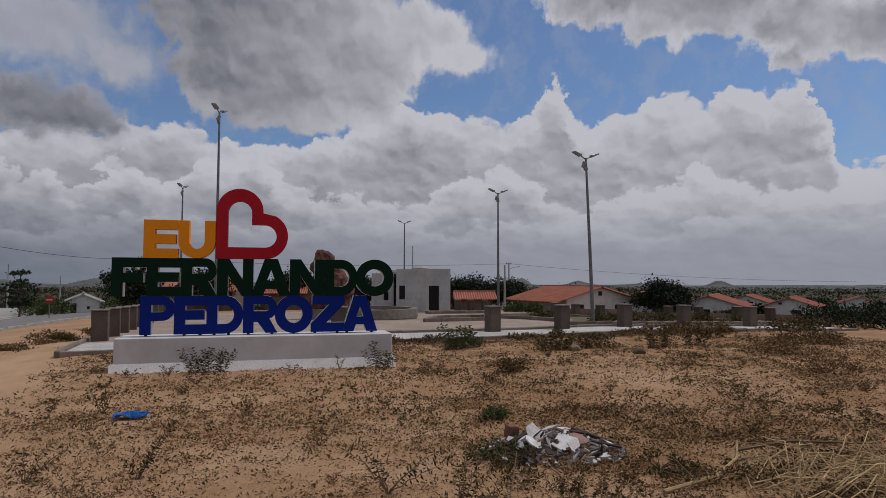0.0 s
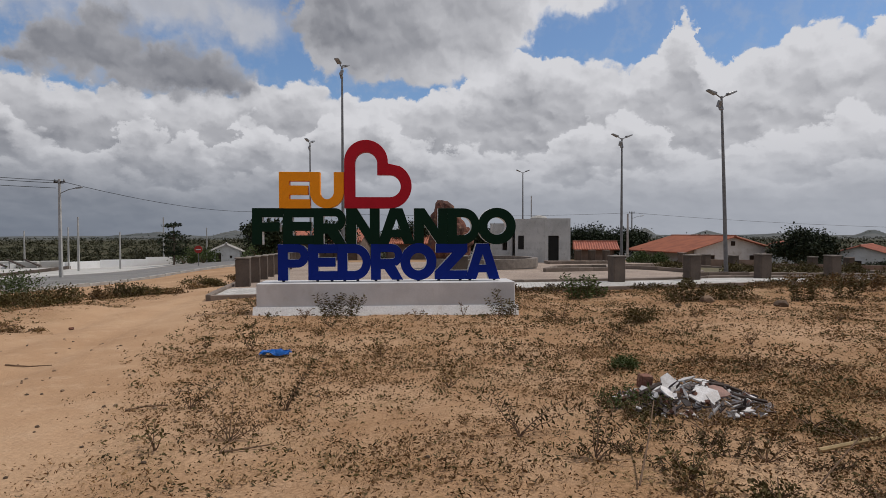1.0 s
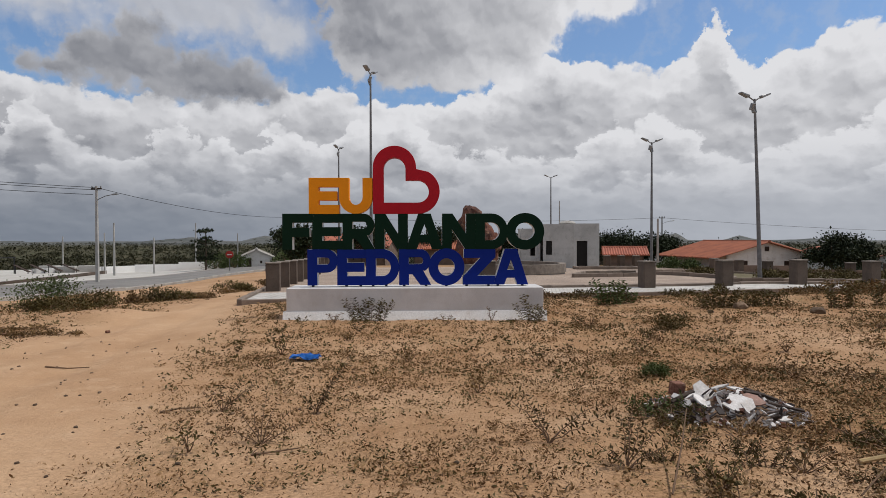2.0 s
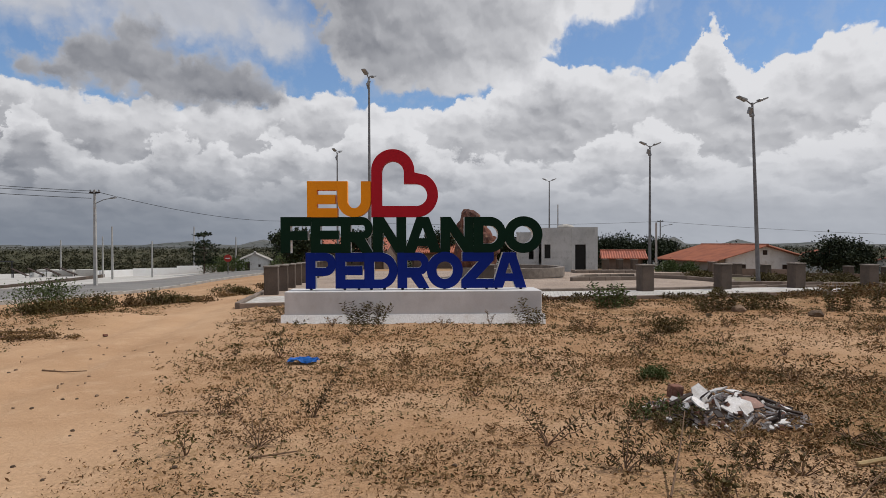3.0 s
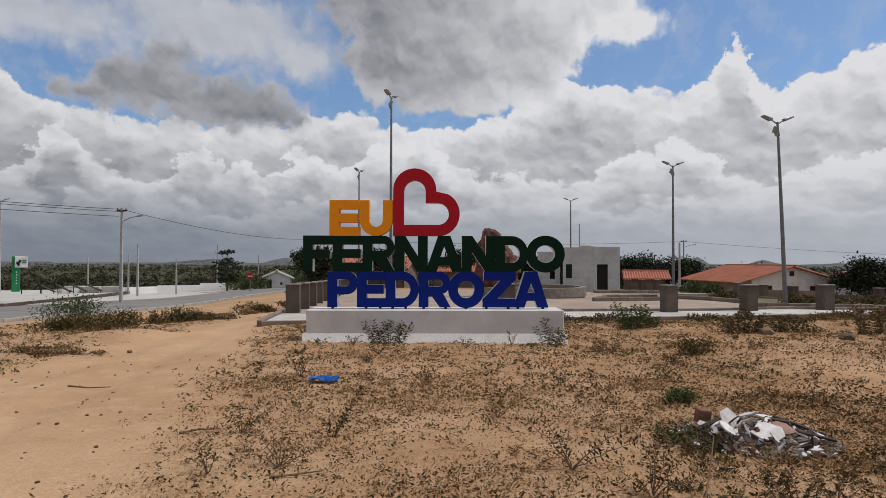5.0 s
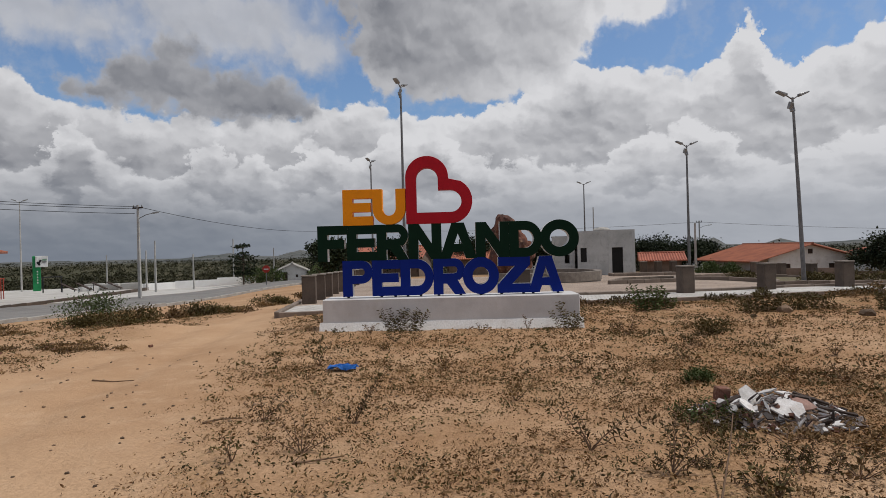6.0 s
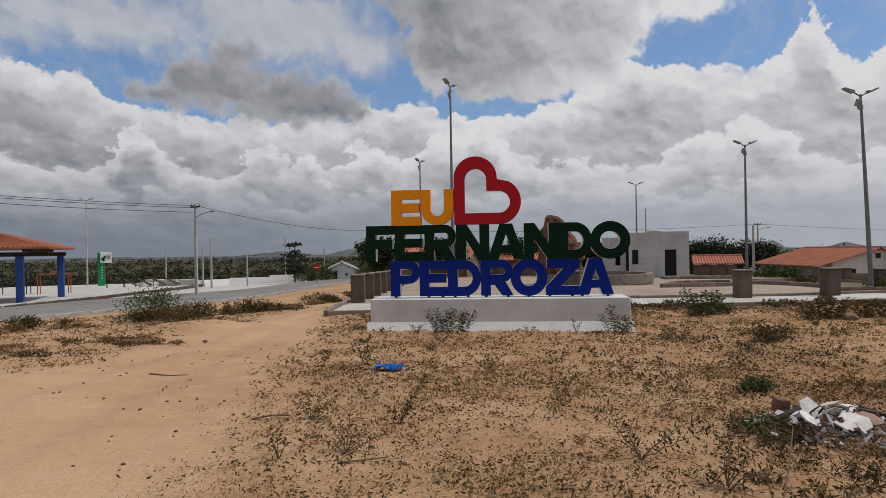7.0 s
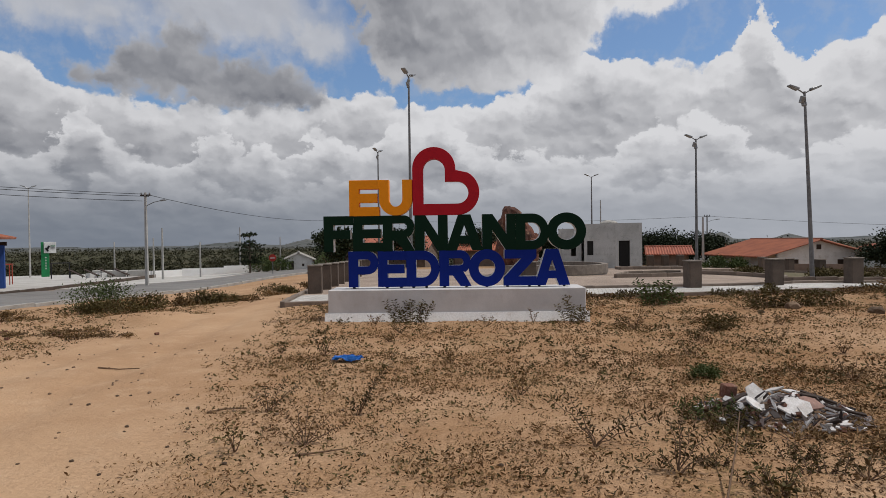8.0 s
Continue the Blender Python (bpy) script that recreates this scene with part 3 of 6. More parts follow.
# planted beds with low kerbs on the plaza, one of them rounded
def bed(outline, label, soil=True):
    owner = thing("planting_bed", (0, 0, 0), label, "planting bed", "planting beds", kind="")
    ring = outline + outline[:1]
    kerb_run(ring, owner, M["kerb"], 0.14, 0.25, 0.26, 0.9)
    if soil:
        bm = bmesh.new()
        vs = [bm.verts.new((x, y, land(x, y) + 0.10)) for x, y in outline]
        bm.faces.new(vs)
        bmesh.ops.triangulate(bm, faces=bm.faces)
        lower = bmesh.ops.extrude_face_region(bm, geom=bm.faces[:])
        bmesh.ops.translate(bm, vec=(0, 0, -0.2), verts=[v for v in lower["geom"] if isinstance(v, bmesh.types.BMVert)])
        bmesh.ops.recalc_face_normals(bm, faces=bm.faces)
        part("soil", bm, M["bed_soil"], owner, "dark soil with dry weeds")
    return owner


bed([(7.0, 28.2), (10.4, 29.4), (11.8, 33.6), (8.6, 32.2)], "low stone-kerbed bed of bare earth on the plaza")
bed([(10.4, 40.6), (14.6, 41.2), (14.8, 43.0), (10.6, 42.6)], "low stone-kerbed bed in front of the grey building")
arc = [(9.2 + 4.3 * math.cos(radians(a)), 28.0 + 5.6 * math.sin(radians(a))) for a in range(-62, 71, 12)]
bed(arc + [(19.0, 38.0), (26.5, 34.0), (24.0, 25.5), (18.0, 23.6)], "curved stone-kerbed bed overgrown with weeds")

# ---- road, far pavement and left plaza ----
road = sheet("road", [(-30, 20.5), (-15.5, 18.6), (-7.2, 58), (-15, 62)], 14, 30, 0.05, M["asphalt"], "worn grey asphalt road passing the waste ground", "road", 0.25)
apron = sheet("pavement", [(-46, 30.5), (-24.4, 29.0), (-27.5, 58.0), (-52, 64)], 20, 20, 0.12, M["lime"], "pale concrete floor of the exercise area", "paving", 0.6, 0.34)
sheet("pavement", [(-24.6, 38), (-23.4, 38.4), (-16.4, 59.5), (-27.3, 57.8)], 8, 14, 0.07, M["lime"], "pale dusty concrete strip beside the road", "paving", 0.25)
kerb_run([(-15.3, 18.6), (-7.1, 57.8)], road, M["concrete"], 0.14, 0.3, 0.14, 1.5)
kerb_run([(-24.2, 29.0), (-27.3, 58.0)], apron, M["post"], 0.16, 0.7, 0.13, 1.5, 0.36)

# ---- the letter sign ----
def rounded(cx, cy, rx, ry, a0, a1, n=14):
    return [(cx + rx * math.cos(radians(a0 + (a1 - a0) * i / n)), cy + ry * math.sin(radians(a0 + (a1 - a0) * i / n))) for i in range(n + 1)]


def glyph_e(w, h, s):
    k = s * 0.92
    m0, m1 = (h - k) / 2, (h + k) / 2
    return [[(0, 0), (w, 0), (w, k), (s, k), (s, m0), (w * 0.93, m0), (w * 0.93, m1), (s, m1), (s, h - k), (w, h - k), (w, h), (0, h)]]


def glyph_f(w, h, s):
    k = s * 0.92
    m0, m1 = h * 0.36, h * 0.36 + k
    return [[(0, 0), (s, 0), (s, m0), (w * 0.88, m0), (w * 0.88, m1), (s, m1), (s, h - k), (w, h - k), (w, h), (0, h)]]


def glyph_u(w, h, s):
    r, q = w / 2, w / 2 - s
    return [rounded(r, r * 0.98, r, r * 0.98, 180, 360) + [(w, h), (w - s, h)] + rounded(r, r, q, q * 1.1, 360, 180) + [(s, h), (0, h)]]


def glyph_o(w, h, s):
    return [rounded(w / 2, h / 2, w / 2, h / 2, 0, 354, 40), rounded(w / 2, h / 2, w / 2 - s, h / 2 - s, 0, 354, 40)]


def glyph_d(w, h, s):
    r = h / 2
    q = r - s * 0.92
    return [[(0, 0)] + rounded(w - r * 0.92, r, r * 0.92, r, -90, 90, 20) + [(0, h)],
            [(s, s * 0.92)] + rounded(w - r * 0.92, r, q * 0.92, q, -90, 90, 20) + [(s, h - s * 0.92)]]


def glyph_p(w, h, s, leg=None):
    top, bowl = h, h * 0.64
    r = bowl / 2
    q = r - s * 0.82
    cy = top - r
    hole = [(s, cy - q)] + rounded(w - r * 0.95, cy, q * 0.9, q, -90, 90, 14) + [(s, cy + q)]
    if leg:
        outer = [(0, 0), (s, 0), (s, h * 0.30), (w * 0.42, h * 0.30), (w - s * 1.12, 0), (w, 0), (w * 0.74, h * 0.415)]
        outer += rounded(w - r * 0.95, cy, r * 0.9, r, -62, 90, 14) + [(0, h)]
    else:
        outer = [(0, 0), (s, 0), (s, top - bowl)] + rounded(w - r * 0.95, cy, r * 0.95, r, -90, 90, 16) + [(0, h)]
    return [outer, hole]


def glyph_r(w, h, s):
    return glyph_p(w, h, s, True)


def glyph_n(w, h, s):
    k = s * 1.08
    return [[(0, 0), (s, 0), (s, h - k * 1.45), (w - k, 0), (w, 0), (w, h), (w - s, h), (w - s, k * 1.45), (k, h), (0, h)]]


def glyph_a(w, h, s):
    c, q = w / 2, s * 1.12
    return [[(0, 0), (q, 0), (q + w * 0.075, h * 0.19), (w - q - w * 0.075, h * 0.19), (w - q, 0), (w, 0), (c + q * 0.58, h), (c - q * 0.58, h)],
            [(c - w * 0.115, h * 0.40), (c + w * 0.115, h * 0.40), (c, h * 0.72)]]


def glyph_z(w, h, s):
    k = s * 0.92
    return [[(0, 0), (w, 0), (w, k), (s * 1.5, k), (w, h - k * 0.9), (w, h), (0.02, h), (0.02, h - k), (w - s * 1.55, h - k), (0, k * 0.9)]]


def heart_loops(u):
    """A heart lying on its side with its point at the lower left."""
    def at(points):
        return [(x * u, y * u) for x, y in points]
    outer = [(0, 0)] + rounded(240, 119, 117, 119, -90, 62, 18) + [(232, 238)] + rounded(115, 248, 115, 115, -2, 180, 22)
    inner = [(55, 58)] + rounded(240, 119, 61, 61, -90, 90, 16) + [(175, 180), (175, 240)] + rounded(115, 240, 60, 62, 0, 180, 16)
    return [at(outer), at(inner)]


def cut_letter(loops, deep, face, side):
    """A flat letter of that depth from closed loops (holes included), front towards -y."""
    cu = bpy.data.curves.new("loops", "CURVE")
    cu.dimensions, cu.fill_mode, cu.extrude, cu.bevel_depth = "2D", "BOTH", deep / 2, 0.004
    cu.bevel_resolution = 0
    for points in loops:
        sp = cu.splines.new("POLY")
        sp.points.add(len(points) - 1)
        for p, (x, y) in zip(sp.points, points):
            p.co = (x, y, 0, 1)
        sp.use_cyclic_u = True
    ob = bpy.data.objects.new("loops", cu)
    scene.collection.objects.link(ob)
    me = bpy.data.meshes.new_from_object(ob.evaluated_get(bpy.context.evaluated_depsgraph_get()))
    bpy.data.objects.remove(ob)
    me.transform(Matrix.Rotation(radians(90), 4, "X"))
    me.materials.clear()
    me.materials.append(face)
    me.materials.append(side)
    for p in me.polygons:
        p.material_index = 0 if abs(p.normal.y) > 0.5 else 1
        p.use_smooth = False
    return me


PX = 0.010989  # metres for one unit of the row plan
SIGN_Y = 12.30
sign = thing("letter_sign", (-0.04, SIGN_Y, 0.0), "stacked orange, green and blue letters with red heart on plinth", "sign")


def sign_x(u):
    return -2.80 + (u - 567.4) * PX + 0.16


bm = box((5.02, 0.86, 0.60), (0, 0.44, 0.02), 0.012)
part("plinth", bm, M["plinth"], sign, "white-painted masonry plinth, dusty at the foot")
bm = bmesh.new()
foot = [(-2.58, -0.10, 0.0), (2.58, -0.10, 0.0), (2.58, 1.0, 0.0), (-2.58, 1.0, 0.0)]
add_box(bm, (5.14, 1.10, 0.24), (0, 0.44, -0.12), 0.0)
for v in bm.verts:
    if v.co.z > 0:
        v.co.y = -0.012 if v.co.y < 0.44 else v.co.y - 0.04
        v.co.z += 0.05 if v.co.y < 0.44 else 0.0
part("footing", bm, M["plinth_foot"], sign, "sloping white cement footing")
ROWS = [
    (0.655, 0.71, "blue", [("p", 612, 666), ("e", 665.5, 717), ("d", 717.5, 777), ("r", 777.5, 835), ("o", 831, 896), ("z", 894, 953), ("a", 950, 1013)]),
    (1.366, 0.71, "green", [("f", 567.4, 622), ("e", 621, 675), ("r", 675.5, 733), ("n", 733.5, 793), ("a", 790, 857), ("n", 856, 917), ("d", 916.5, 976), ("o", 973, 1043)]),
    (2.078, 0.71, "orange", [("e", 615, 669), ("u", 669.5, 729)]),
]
GLYPHS = dict(a=glyph_a, d=glyph_d, e=glyph_e, f=glyph_f, n=glyph_n, o=glyph_o, p=glyph_p, r=glyph_r, u=glyph_u, z=glyph_z)
DEEP = 0.20
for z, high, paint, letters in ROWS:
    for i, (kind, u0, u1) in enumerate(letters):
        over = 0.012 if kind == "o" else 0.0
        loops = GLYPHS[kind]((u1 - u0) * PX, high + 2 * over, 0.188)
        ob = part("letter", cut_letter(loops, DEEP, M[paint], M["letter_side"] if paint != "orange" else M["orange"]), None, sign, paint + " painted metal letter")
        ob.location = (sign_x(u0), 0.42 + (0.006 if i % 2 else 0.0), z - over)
        if paint == "blue":
            spots = {"p": [0.5], "e": [0.3, 0.8], "d": [0.2, 0.6], "r": [0.15, 0.85], "o": [0.5], "z": [0.12, 0.8], "a": [0.14, 0.86]}[kind]
            for f in spots:
                w = (u1 - u0) * PX
                leg = part("leg", tube([(w * f if kind != "p" else 0.09, 0.0, -0.05), (w * f if kind != "p" else 0.09, 0.0, 0.012)], 0.028, 8), M["steel"], ob, "short dark steel leg")
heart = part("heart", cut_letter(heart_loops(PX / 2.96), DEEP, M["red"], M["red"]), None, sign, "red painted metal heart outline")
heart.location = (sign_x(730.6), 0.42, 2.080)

# ---- street furniture ----
def lamp_post(place, top, label, heads, mat="galvanised", turn=0.0, lean=0.0, flood=False):
    """A tapering steel post with a cross-arm and lamp heads at its top (height above its foot)."""
    o = thing("lamp_post", place, label, "street lamp", "lamp posts", turn)
    part("pole", tube([(0, 0, -0.3), (lean * 0.5, 0, top * 0.5), (lean, 0, top)], [0.085, 0.066, 0.042], 10), M[mat], o)
    for side in heads:
        arm = part("arm", tube([(lean, 0, top - 0.08), (lean + side * 0.16, 0, top + 0.02), (lean + side * 0.27, 0, top + 0.08)], 0.024, 6), M["galvanised"], o)
        bm = bmesh.new()
        add_box(bm, (0.40, 0.22, 0.11), (0, 0, -0.055), 0.025)
        for v in bm.verts:
            if v.co.x * side > 0:
                v.co.z = v.co.z * 0.55 + 0.01
        bmesh.ops.transform(bm, matrix=pose(lean + side * 0.44, 0, top + 0.14, 0, -18 * side, 0), verts=bm.verts)
        part("lamp_head", bm, M["lamp"], arm, "grey lamp head")
    if flood:
        for dx, dz, ry in ((-0.12, -0.42, 20), (0.02, -0.52, -15)):
            fl = part("floodlight", box((0.17, 0.13, 0.26), (lean + dx, 0.02, top + dz), 0.02, 20, (ry, 0)), M["lamp"], o, "small hanging floodlight")
    return o


def on_land(x, y, dz=0.0):
    return (x, y, land(x, y) + dz)


lamp_post(on_land(-2.136, 29.024), 9.05 + 0.35, "tall grey steel lamp post with a cluster of lamp heads", (1, -1), flood=True, turn=70)
lamp_post(on_land(12.98, 23.4), 7.0, "grey steel lamp post with two lamp heads on the plaza", (1, -1), flood=True, turn=8, lean=-0.3)
lamp_post(on_land(12.72, 33.9), 7.2, "grey steel lamp post with two lamp heads on the plaza", (1, -1), flood=True, turn=12)
lamp_post(on_land(11.828, 55.759), 7.85, "slim lamp post with two lamp heads behind the grey building", (1, -1), turn=5)
lamp_post(on_land(-5.515, 44.458), 8.45, "tall grey steel lamp post with a cluster of lamp heads", (1, -1), flood=True, turn=70)
lamp_post(on_land(-38.1, 55.4), 8.3, "grey lamp post with two lamp heads at the exercise area", (1, -1), "pole", turn=30)


def utility_pole(place, top, label, arm=1, bar=True, slim=0.10, turn=0.0):
    o = thing("utility_pole", place, label, "utility pole", "utility poles", turn)
    bm = bmesh.new()
    add_box(bm, (slim * 2.0, slim * 1.6, top + 0.4), (0, 0, -0.4), 0.0)
    for v in bm.verts:
        if v.co.z > 1:
            v.co.x *= 0.6
            v.co.y *= 0.6
    part("pole", bm, M["pole"], o)
    if bar:
        part("crossbar", box((0.75, 0.07, 0.09), (0, 0, top - 0.22), 0.01), M["timber"], o)
        for dx in (-0.3, 0.0, 0.3):
            part("insulator", tube([(dx, 0, top - 0.13), (dx, 0, top - 0.04), (dx, 0, top + 0.02)], [0.035, 0.05, 0.025], 8), M["lamp"], o)
    if arm:
        b = part("lamp_arm", tube([(0, 0, top - 0.9), (arm * 0.6, 0, top - 0.65), (arm * 1.15, 0, top - 0.55)], 0.025, 6), M["galvanised"], o)
        part("lamp_head", box((0.42, 0.2, 0.10), (arm * 1.3, 0, top - 0.58), 0.03, 0, (0, -8 * arm)), M["lamp"], b)
    return o


utility_pole(on_land(-20.459, 41.104), 6.15, "concrete utility pole with crossbar and street light", turn=-10)
utility_pole(on_land(-24.4, 51.7), 4.3, "shorter concrete pole beside the road", 0, False, 0.08)
utility_pole(on_land(-13.4, 75), 6.0, "distant concrete utility pole", 0)
utility_pole(on_land(30.0, 76.5), 6.1, "dark utility pole with crossbar between houses", 1)
utility_pole(on_land(28.6, 76.5), 4.2, "short dark pole between houses", 0)
utility_pole(on_land(40.5, 58.0), 4.0, "pale concrete pole behind the houses", 0, False)
utility_pole(on_land(21.2, 55.0), 4.2, "pale concrete pole behind the plaza", 0, False)
utility_pole(on_land(11.75, 52.0), 5.45, "thin dark pole behind the grey building", 0, False, 0.06)
for x, y, h in ((-27, 55.5, 3.6), (-33, 60, 3.4), (-22.2, 54, 3.1), (-20.8, 60, 4.4), (24.5, 72, 3.4), (26.2, 70, 3.2), (51, 66, 3.3), (70, 62, 3.5), (-17.5, 62, 3.3), (5.2, 60, 4.9), (-4.0, 62, 4.4)):
    utility_pole(on_land(x, y), h, "slim far concrete pole", 0, False, 0.07)


def cable(a, b, sag, label):
    pts = [Vector(a).lerp(Vector(b), i / 16) - Vector((0, 0, sag * 4 * (i / 16) * (1 - i / 16))) for i in range(17)]
    return tagged(part("overhead_cable", tube(pts, 0.017, 5), M["cable"]), label, "cable", "overhead cables")


top_l = Vector((-20.459, 41.104, land(-20.459, 41.104) + 6.05))
for dx, dz in ((0, 0), (0.25, -0.16), (-0.2, -0.45)):
    cable(top_l + Vector((dx, 0, dz)), (-46 + dx, 24, 7.2 + dz), 0.5, "dark overhead cable slung between poles")
cable(top_l, (-13.4, 75, land(-13.4, 75) + 5.8), 0.7, "dark overhead cable slung between poles")
cable((-13.4, 75, land(-13.4, 75) + 5.8), (30.0, 76.5, land(30, 76.5) + 5.95), 0.5, "dark overhead cable crossing behind the plaza")
cable((30.0, 76.5, land(30, 76.5) + 5.95), (75.0, 66, 1.7), 0.5, "dark overhead cable crossing behind the houses")


def concrete_post():
    bm = bmesh.new()
    add_box(bm, (0.42, 0.42, 0.86), (0, 0, 0), 0.02)
    bmesh.ops.subdivide_edges(bm, edges=[e for e in bm.edges if abs(e.verts[0].co.z - e.verts[1].co.z) > 0.5], cuts=3)
    for v in bm.verts:
        v.co += 0.012 * noise.noise_vector(v.co * 6)
    return bm


POSTS = [(x, front(x, 2.3)) for x in (7.5, 10.38, 13.3, 16.4, 20.3)]
POSTS += [(-4.43 - 0.065 * (y - 19.5), y) for y in (19.5, 21.6, 23.6, 25.6, 27.6, 29.6, 31.6, 33.6, 36, 39, 42)]
POSTS += [(19.4, 40.6), (19.8, 38.2), (19.7, 34.8), (26.6, 34.6), (14.5, 47.9), (15.5, 47.6), (16.5, 47.2), (21.8, 42.2), (28.8, 31.0), (22.6, 26.4), (25.2, 35.8), (2.3, 20.6)]
post_mesh, cap_mesh = mesh_of("shaft", concrete_post(), M["post"]), mesh_of("cap", box((0.45, 0.45, 0.045), (0, 0, 0), 0.012), M["post_cap"])
for x, y in POSTS:
    o = thing("concrete_post", (x, y, land(x, y) + 0.06), "square weathered brown concrete post on the plaza edge", "post", "posts round the plaza", random.uniform(-3, 3) + 8)
    part("shaft", post_mesh, None, o)
    cap = part("cap", cap_mesh, None, o)
    cap.location = (0, 0, 0.86)

# ---- grey service building at the back of the plaza ----
def wall_with_holes(long, high, thick, holes):
    """A wall along x with rectangular openings (x0, x1, z0, z1) right through it."""
    bm = bmesh.new()
    xs = sorted({0.0, long, *[h[0] for h in holes], *[h[1] for h in holes]})
    zs = sorted({0.0, high, *[h[2] for h in holes], *[h[3] for h in holes]})
    vs = {}

    def v(x, y, z):
        k = (x, y, z)
        if k not in vs:
            vs[k] = bm.verts.new(k)
        return vs[k]
    solid = {}
    for i in range(len(xs) - 1):
        for j in range(len(zs) - 1):
            cx, cz = (xs[i] + xs[i + 1]) / 2, (zs[j] + zs[j + 1]) / 2
            solid[i, j] = not any(h[0] < cx < h[1] and h[2] < cz < h[3] for h in holes)
    for (i, j), on in solid.items():
        if not on:
            continue
        x0, x1, z0, z1 = xs[i], xs[i + 1], zs[j], zs[j + 1]
        bm.faces.new((v(x0, 0, z0), v(x1, 0, z0), v(x1, 0, z1), v(x0, 0, z1)))
        bm.faces.new((v(x0, thick, z1), v(x1, thick, z1), v(x1, thick, z0), v(x0, thick, z0)))
        if not solid.get((i - 1, j)):
            bm.faces.new((v(x0, 0, z0), v(x0, 0, z1), v(x0, thick, z1), v(x0, thick, z0)))
        if not solid.get((i + 1, j)):
            bm.faces.new((v(x1, 0, z1), v(x1, 0, z0), v(x1, thick, z0), v(x1, thick, z1)))
        if not solid.get((i, j - 1)):
            bm.faces.new((v(x1, 0, z0), v(x0, 0, z0), v(x0, thick, z0), v(x1, thick, z0)))
        if not solid.get((i, j + 1)):
            bm.faces.new((v(x0, 0, z1), v(x1, 0, z1), v(x1, thick, z1), v(x0, thick, z1)))
    return bm


def wall(name, a, b, z, high, holes, mat, owner, label="", thick=0.18):
    """A wall part from plan point a to b (seen with a on the left), foot at z."""
    long = math.hypot(b[0] - a[0], b[1] - a[1])
    ob = part(name, wall_with_holes(long, high, thick, holes), mat, owner, label)
    ob.matrix_world = pose(a[0], a[1], z, 0, 0, math.degrees(math.atan2(b[1] - a[1], b[0] - a[0])))
    return ob


def fill(name, size, at, turn, mat, owner, label="", bevel=0.0):
    ob = part(name, box(size, (0, 0, 0), bevel), mat, owner, label)
    ob.matrix_world = pose(*at, 0, 0, turn)
    return ob


zb = -0.72
hall = new("service_building")
tagged(hall, "small flat-roofed grey plastered building with a dark doorway", "building")
A0, B0, C0 = (9.02, 45.2), (10.95, 44.0), (12.75, 43.9)
D0, E0 = (13.0, 49.5), (9.5, 49.8)
wall("wall", A0, B0, zb, 3.25, [(0.22, 0.68, 1.05, 2.05)], M["plaster"], hall)
wall("wall", B0, C0, zb, 3.27, [(0.22, 0.98, 0.2, 2.05)], M["plaster"], hall)
wall("wall", C0, D0, zb, 3.25, [], M["plaster"], hall)
wall("wall", D0, E0, zb, 3.25, [], M["plaster"], hall)
wall("wall", (7.4, 46.4), (9.0, 46.1), zb, 2.95, [(0.9, 1.25, 0.95, 1.6)], M["plaster"], hall)
wall("wall", E0, (7.4, 46.4), zb, 2.95, [], M["plaster"], hall)
part("roof", add_prism(bmesh.new(), [(9.2, 45.4), (11.0, 44.2), (12.6, 44.1), (12.85, 49.4), (9.6, 49.7)], 2.20, 2.36), M["concrete"], hall, "flat concrete roof slab")
part("roof", add_prism(bmesh.new(), [(7.5, 46.6), (9.1, 46.3), (9.6, 49.6)], 2.0, 2.12), M["concrete"], hall, "flat concrete roof slab")
# near-black panels in the openings: the shade of the room put into their colour
for at, size, turn, nm in (((11.55, 44.12, zb + 0.2), (0.74, 0.06, 1.84), -3, "door"), ((9.42, 45.05, zb + 1.05), (0.45, 0.05, 1.0), -31.5, "window")):
    fill(nm, size, at, turn, M["dark"], hall, "near-black shade panel in the " + nm)
tank = part("water_tank", tube([(10.9, 45.7, 2.36), (10.9, 45.7, 2.62), (10.9, 45.7, 2.74), (10.9, 45.7, 2.80)], [0.62, 0.62, 0.45, 0.1], 18), M["concrete"], hall, "low rounded tank lid on the roof")

# ---- round basin and monument ----
basin = thing("round_basin", on_land(4.95, 33.8, 0.08), "round low concrete basin wall on the plaza", "basin")


def ring_wall(r0, r1, h, n=64):
    bm = bmesh.new()
    rings = [[bm.verts.new((r * math.cos(i * math.tau / n), r * math.sin(i * math.tau / n), z)) for i in range(n)] for r, z in ((r1, -0.4), (r1, h), (r0, h), (r0, -0.4))]
    for a, b in zip(rings, rings[1:] + rings[:1]):
        for i in range(n):
            bm.faces.new((a[i], a[(i + 1) % n], b[(i + 1) % n], b[i]))
    bmesh.ops.recalc_face_normals(bm, faces=bm.faces)
    return bm


part("outer_wall", ring_wall(2.72, 2.92, 0.52), M["concrete"], basin)
part("rim", ring_wall(2.66, 2.98, 0.06), M["post_cap"], basin, "pale rim").location = (0, 0, 0.50)
part("inner_wall", ring_wall(1.1, 1.22, 0.42), M["concrete"], basin)
part("floor", tube([(0, 0, -0.1), (0, 0, 0.12)], 2.7, 48), M["kerb"], basin, "dark dry basin floor")


def boulder(size, seed, rough=0.28, sub=4):
    bm = bmesh.new()
    bmesh.ops.create_icosphere(bm, subdivisions=sub, radius=1)
    for v in bm.verts:
        d = 1 + rough * noise.fractal(v.co * 1.3 + Vector((seed, 0, 0)), 0.9, 2.1, 5)
        v.co = Vector((v.co.x * size[0], v.co.y * size[1], v.co.z * size[2])) * d
    return bm


bm = boulder((1.05, 0.95, 1.55), 3.7)
low_ = bm.copy()
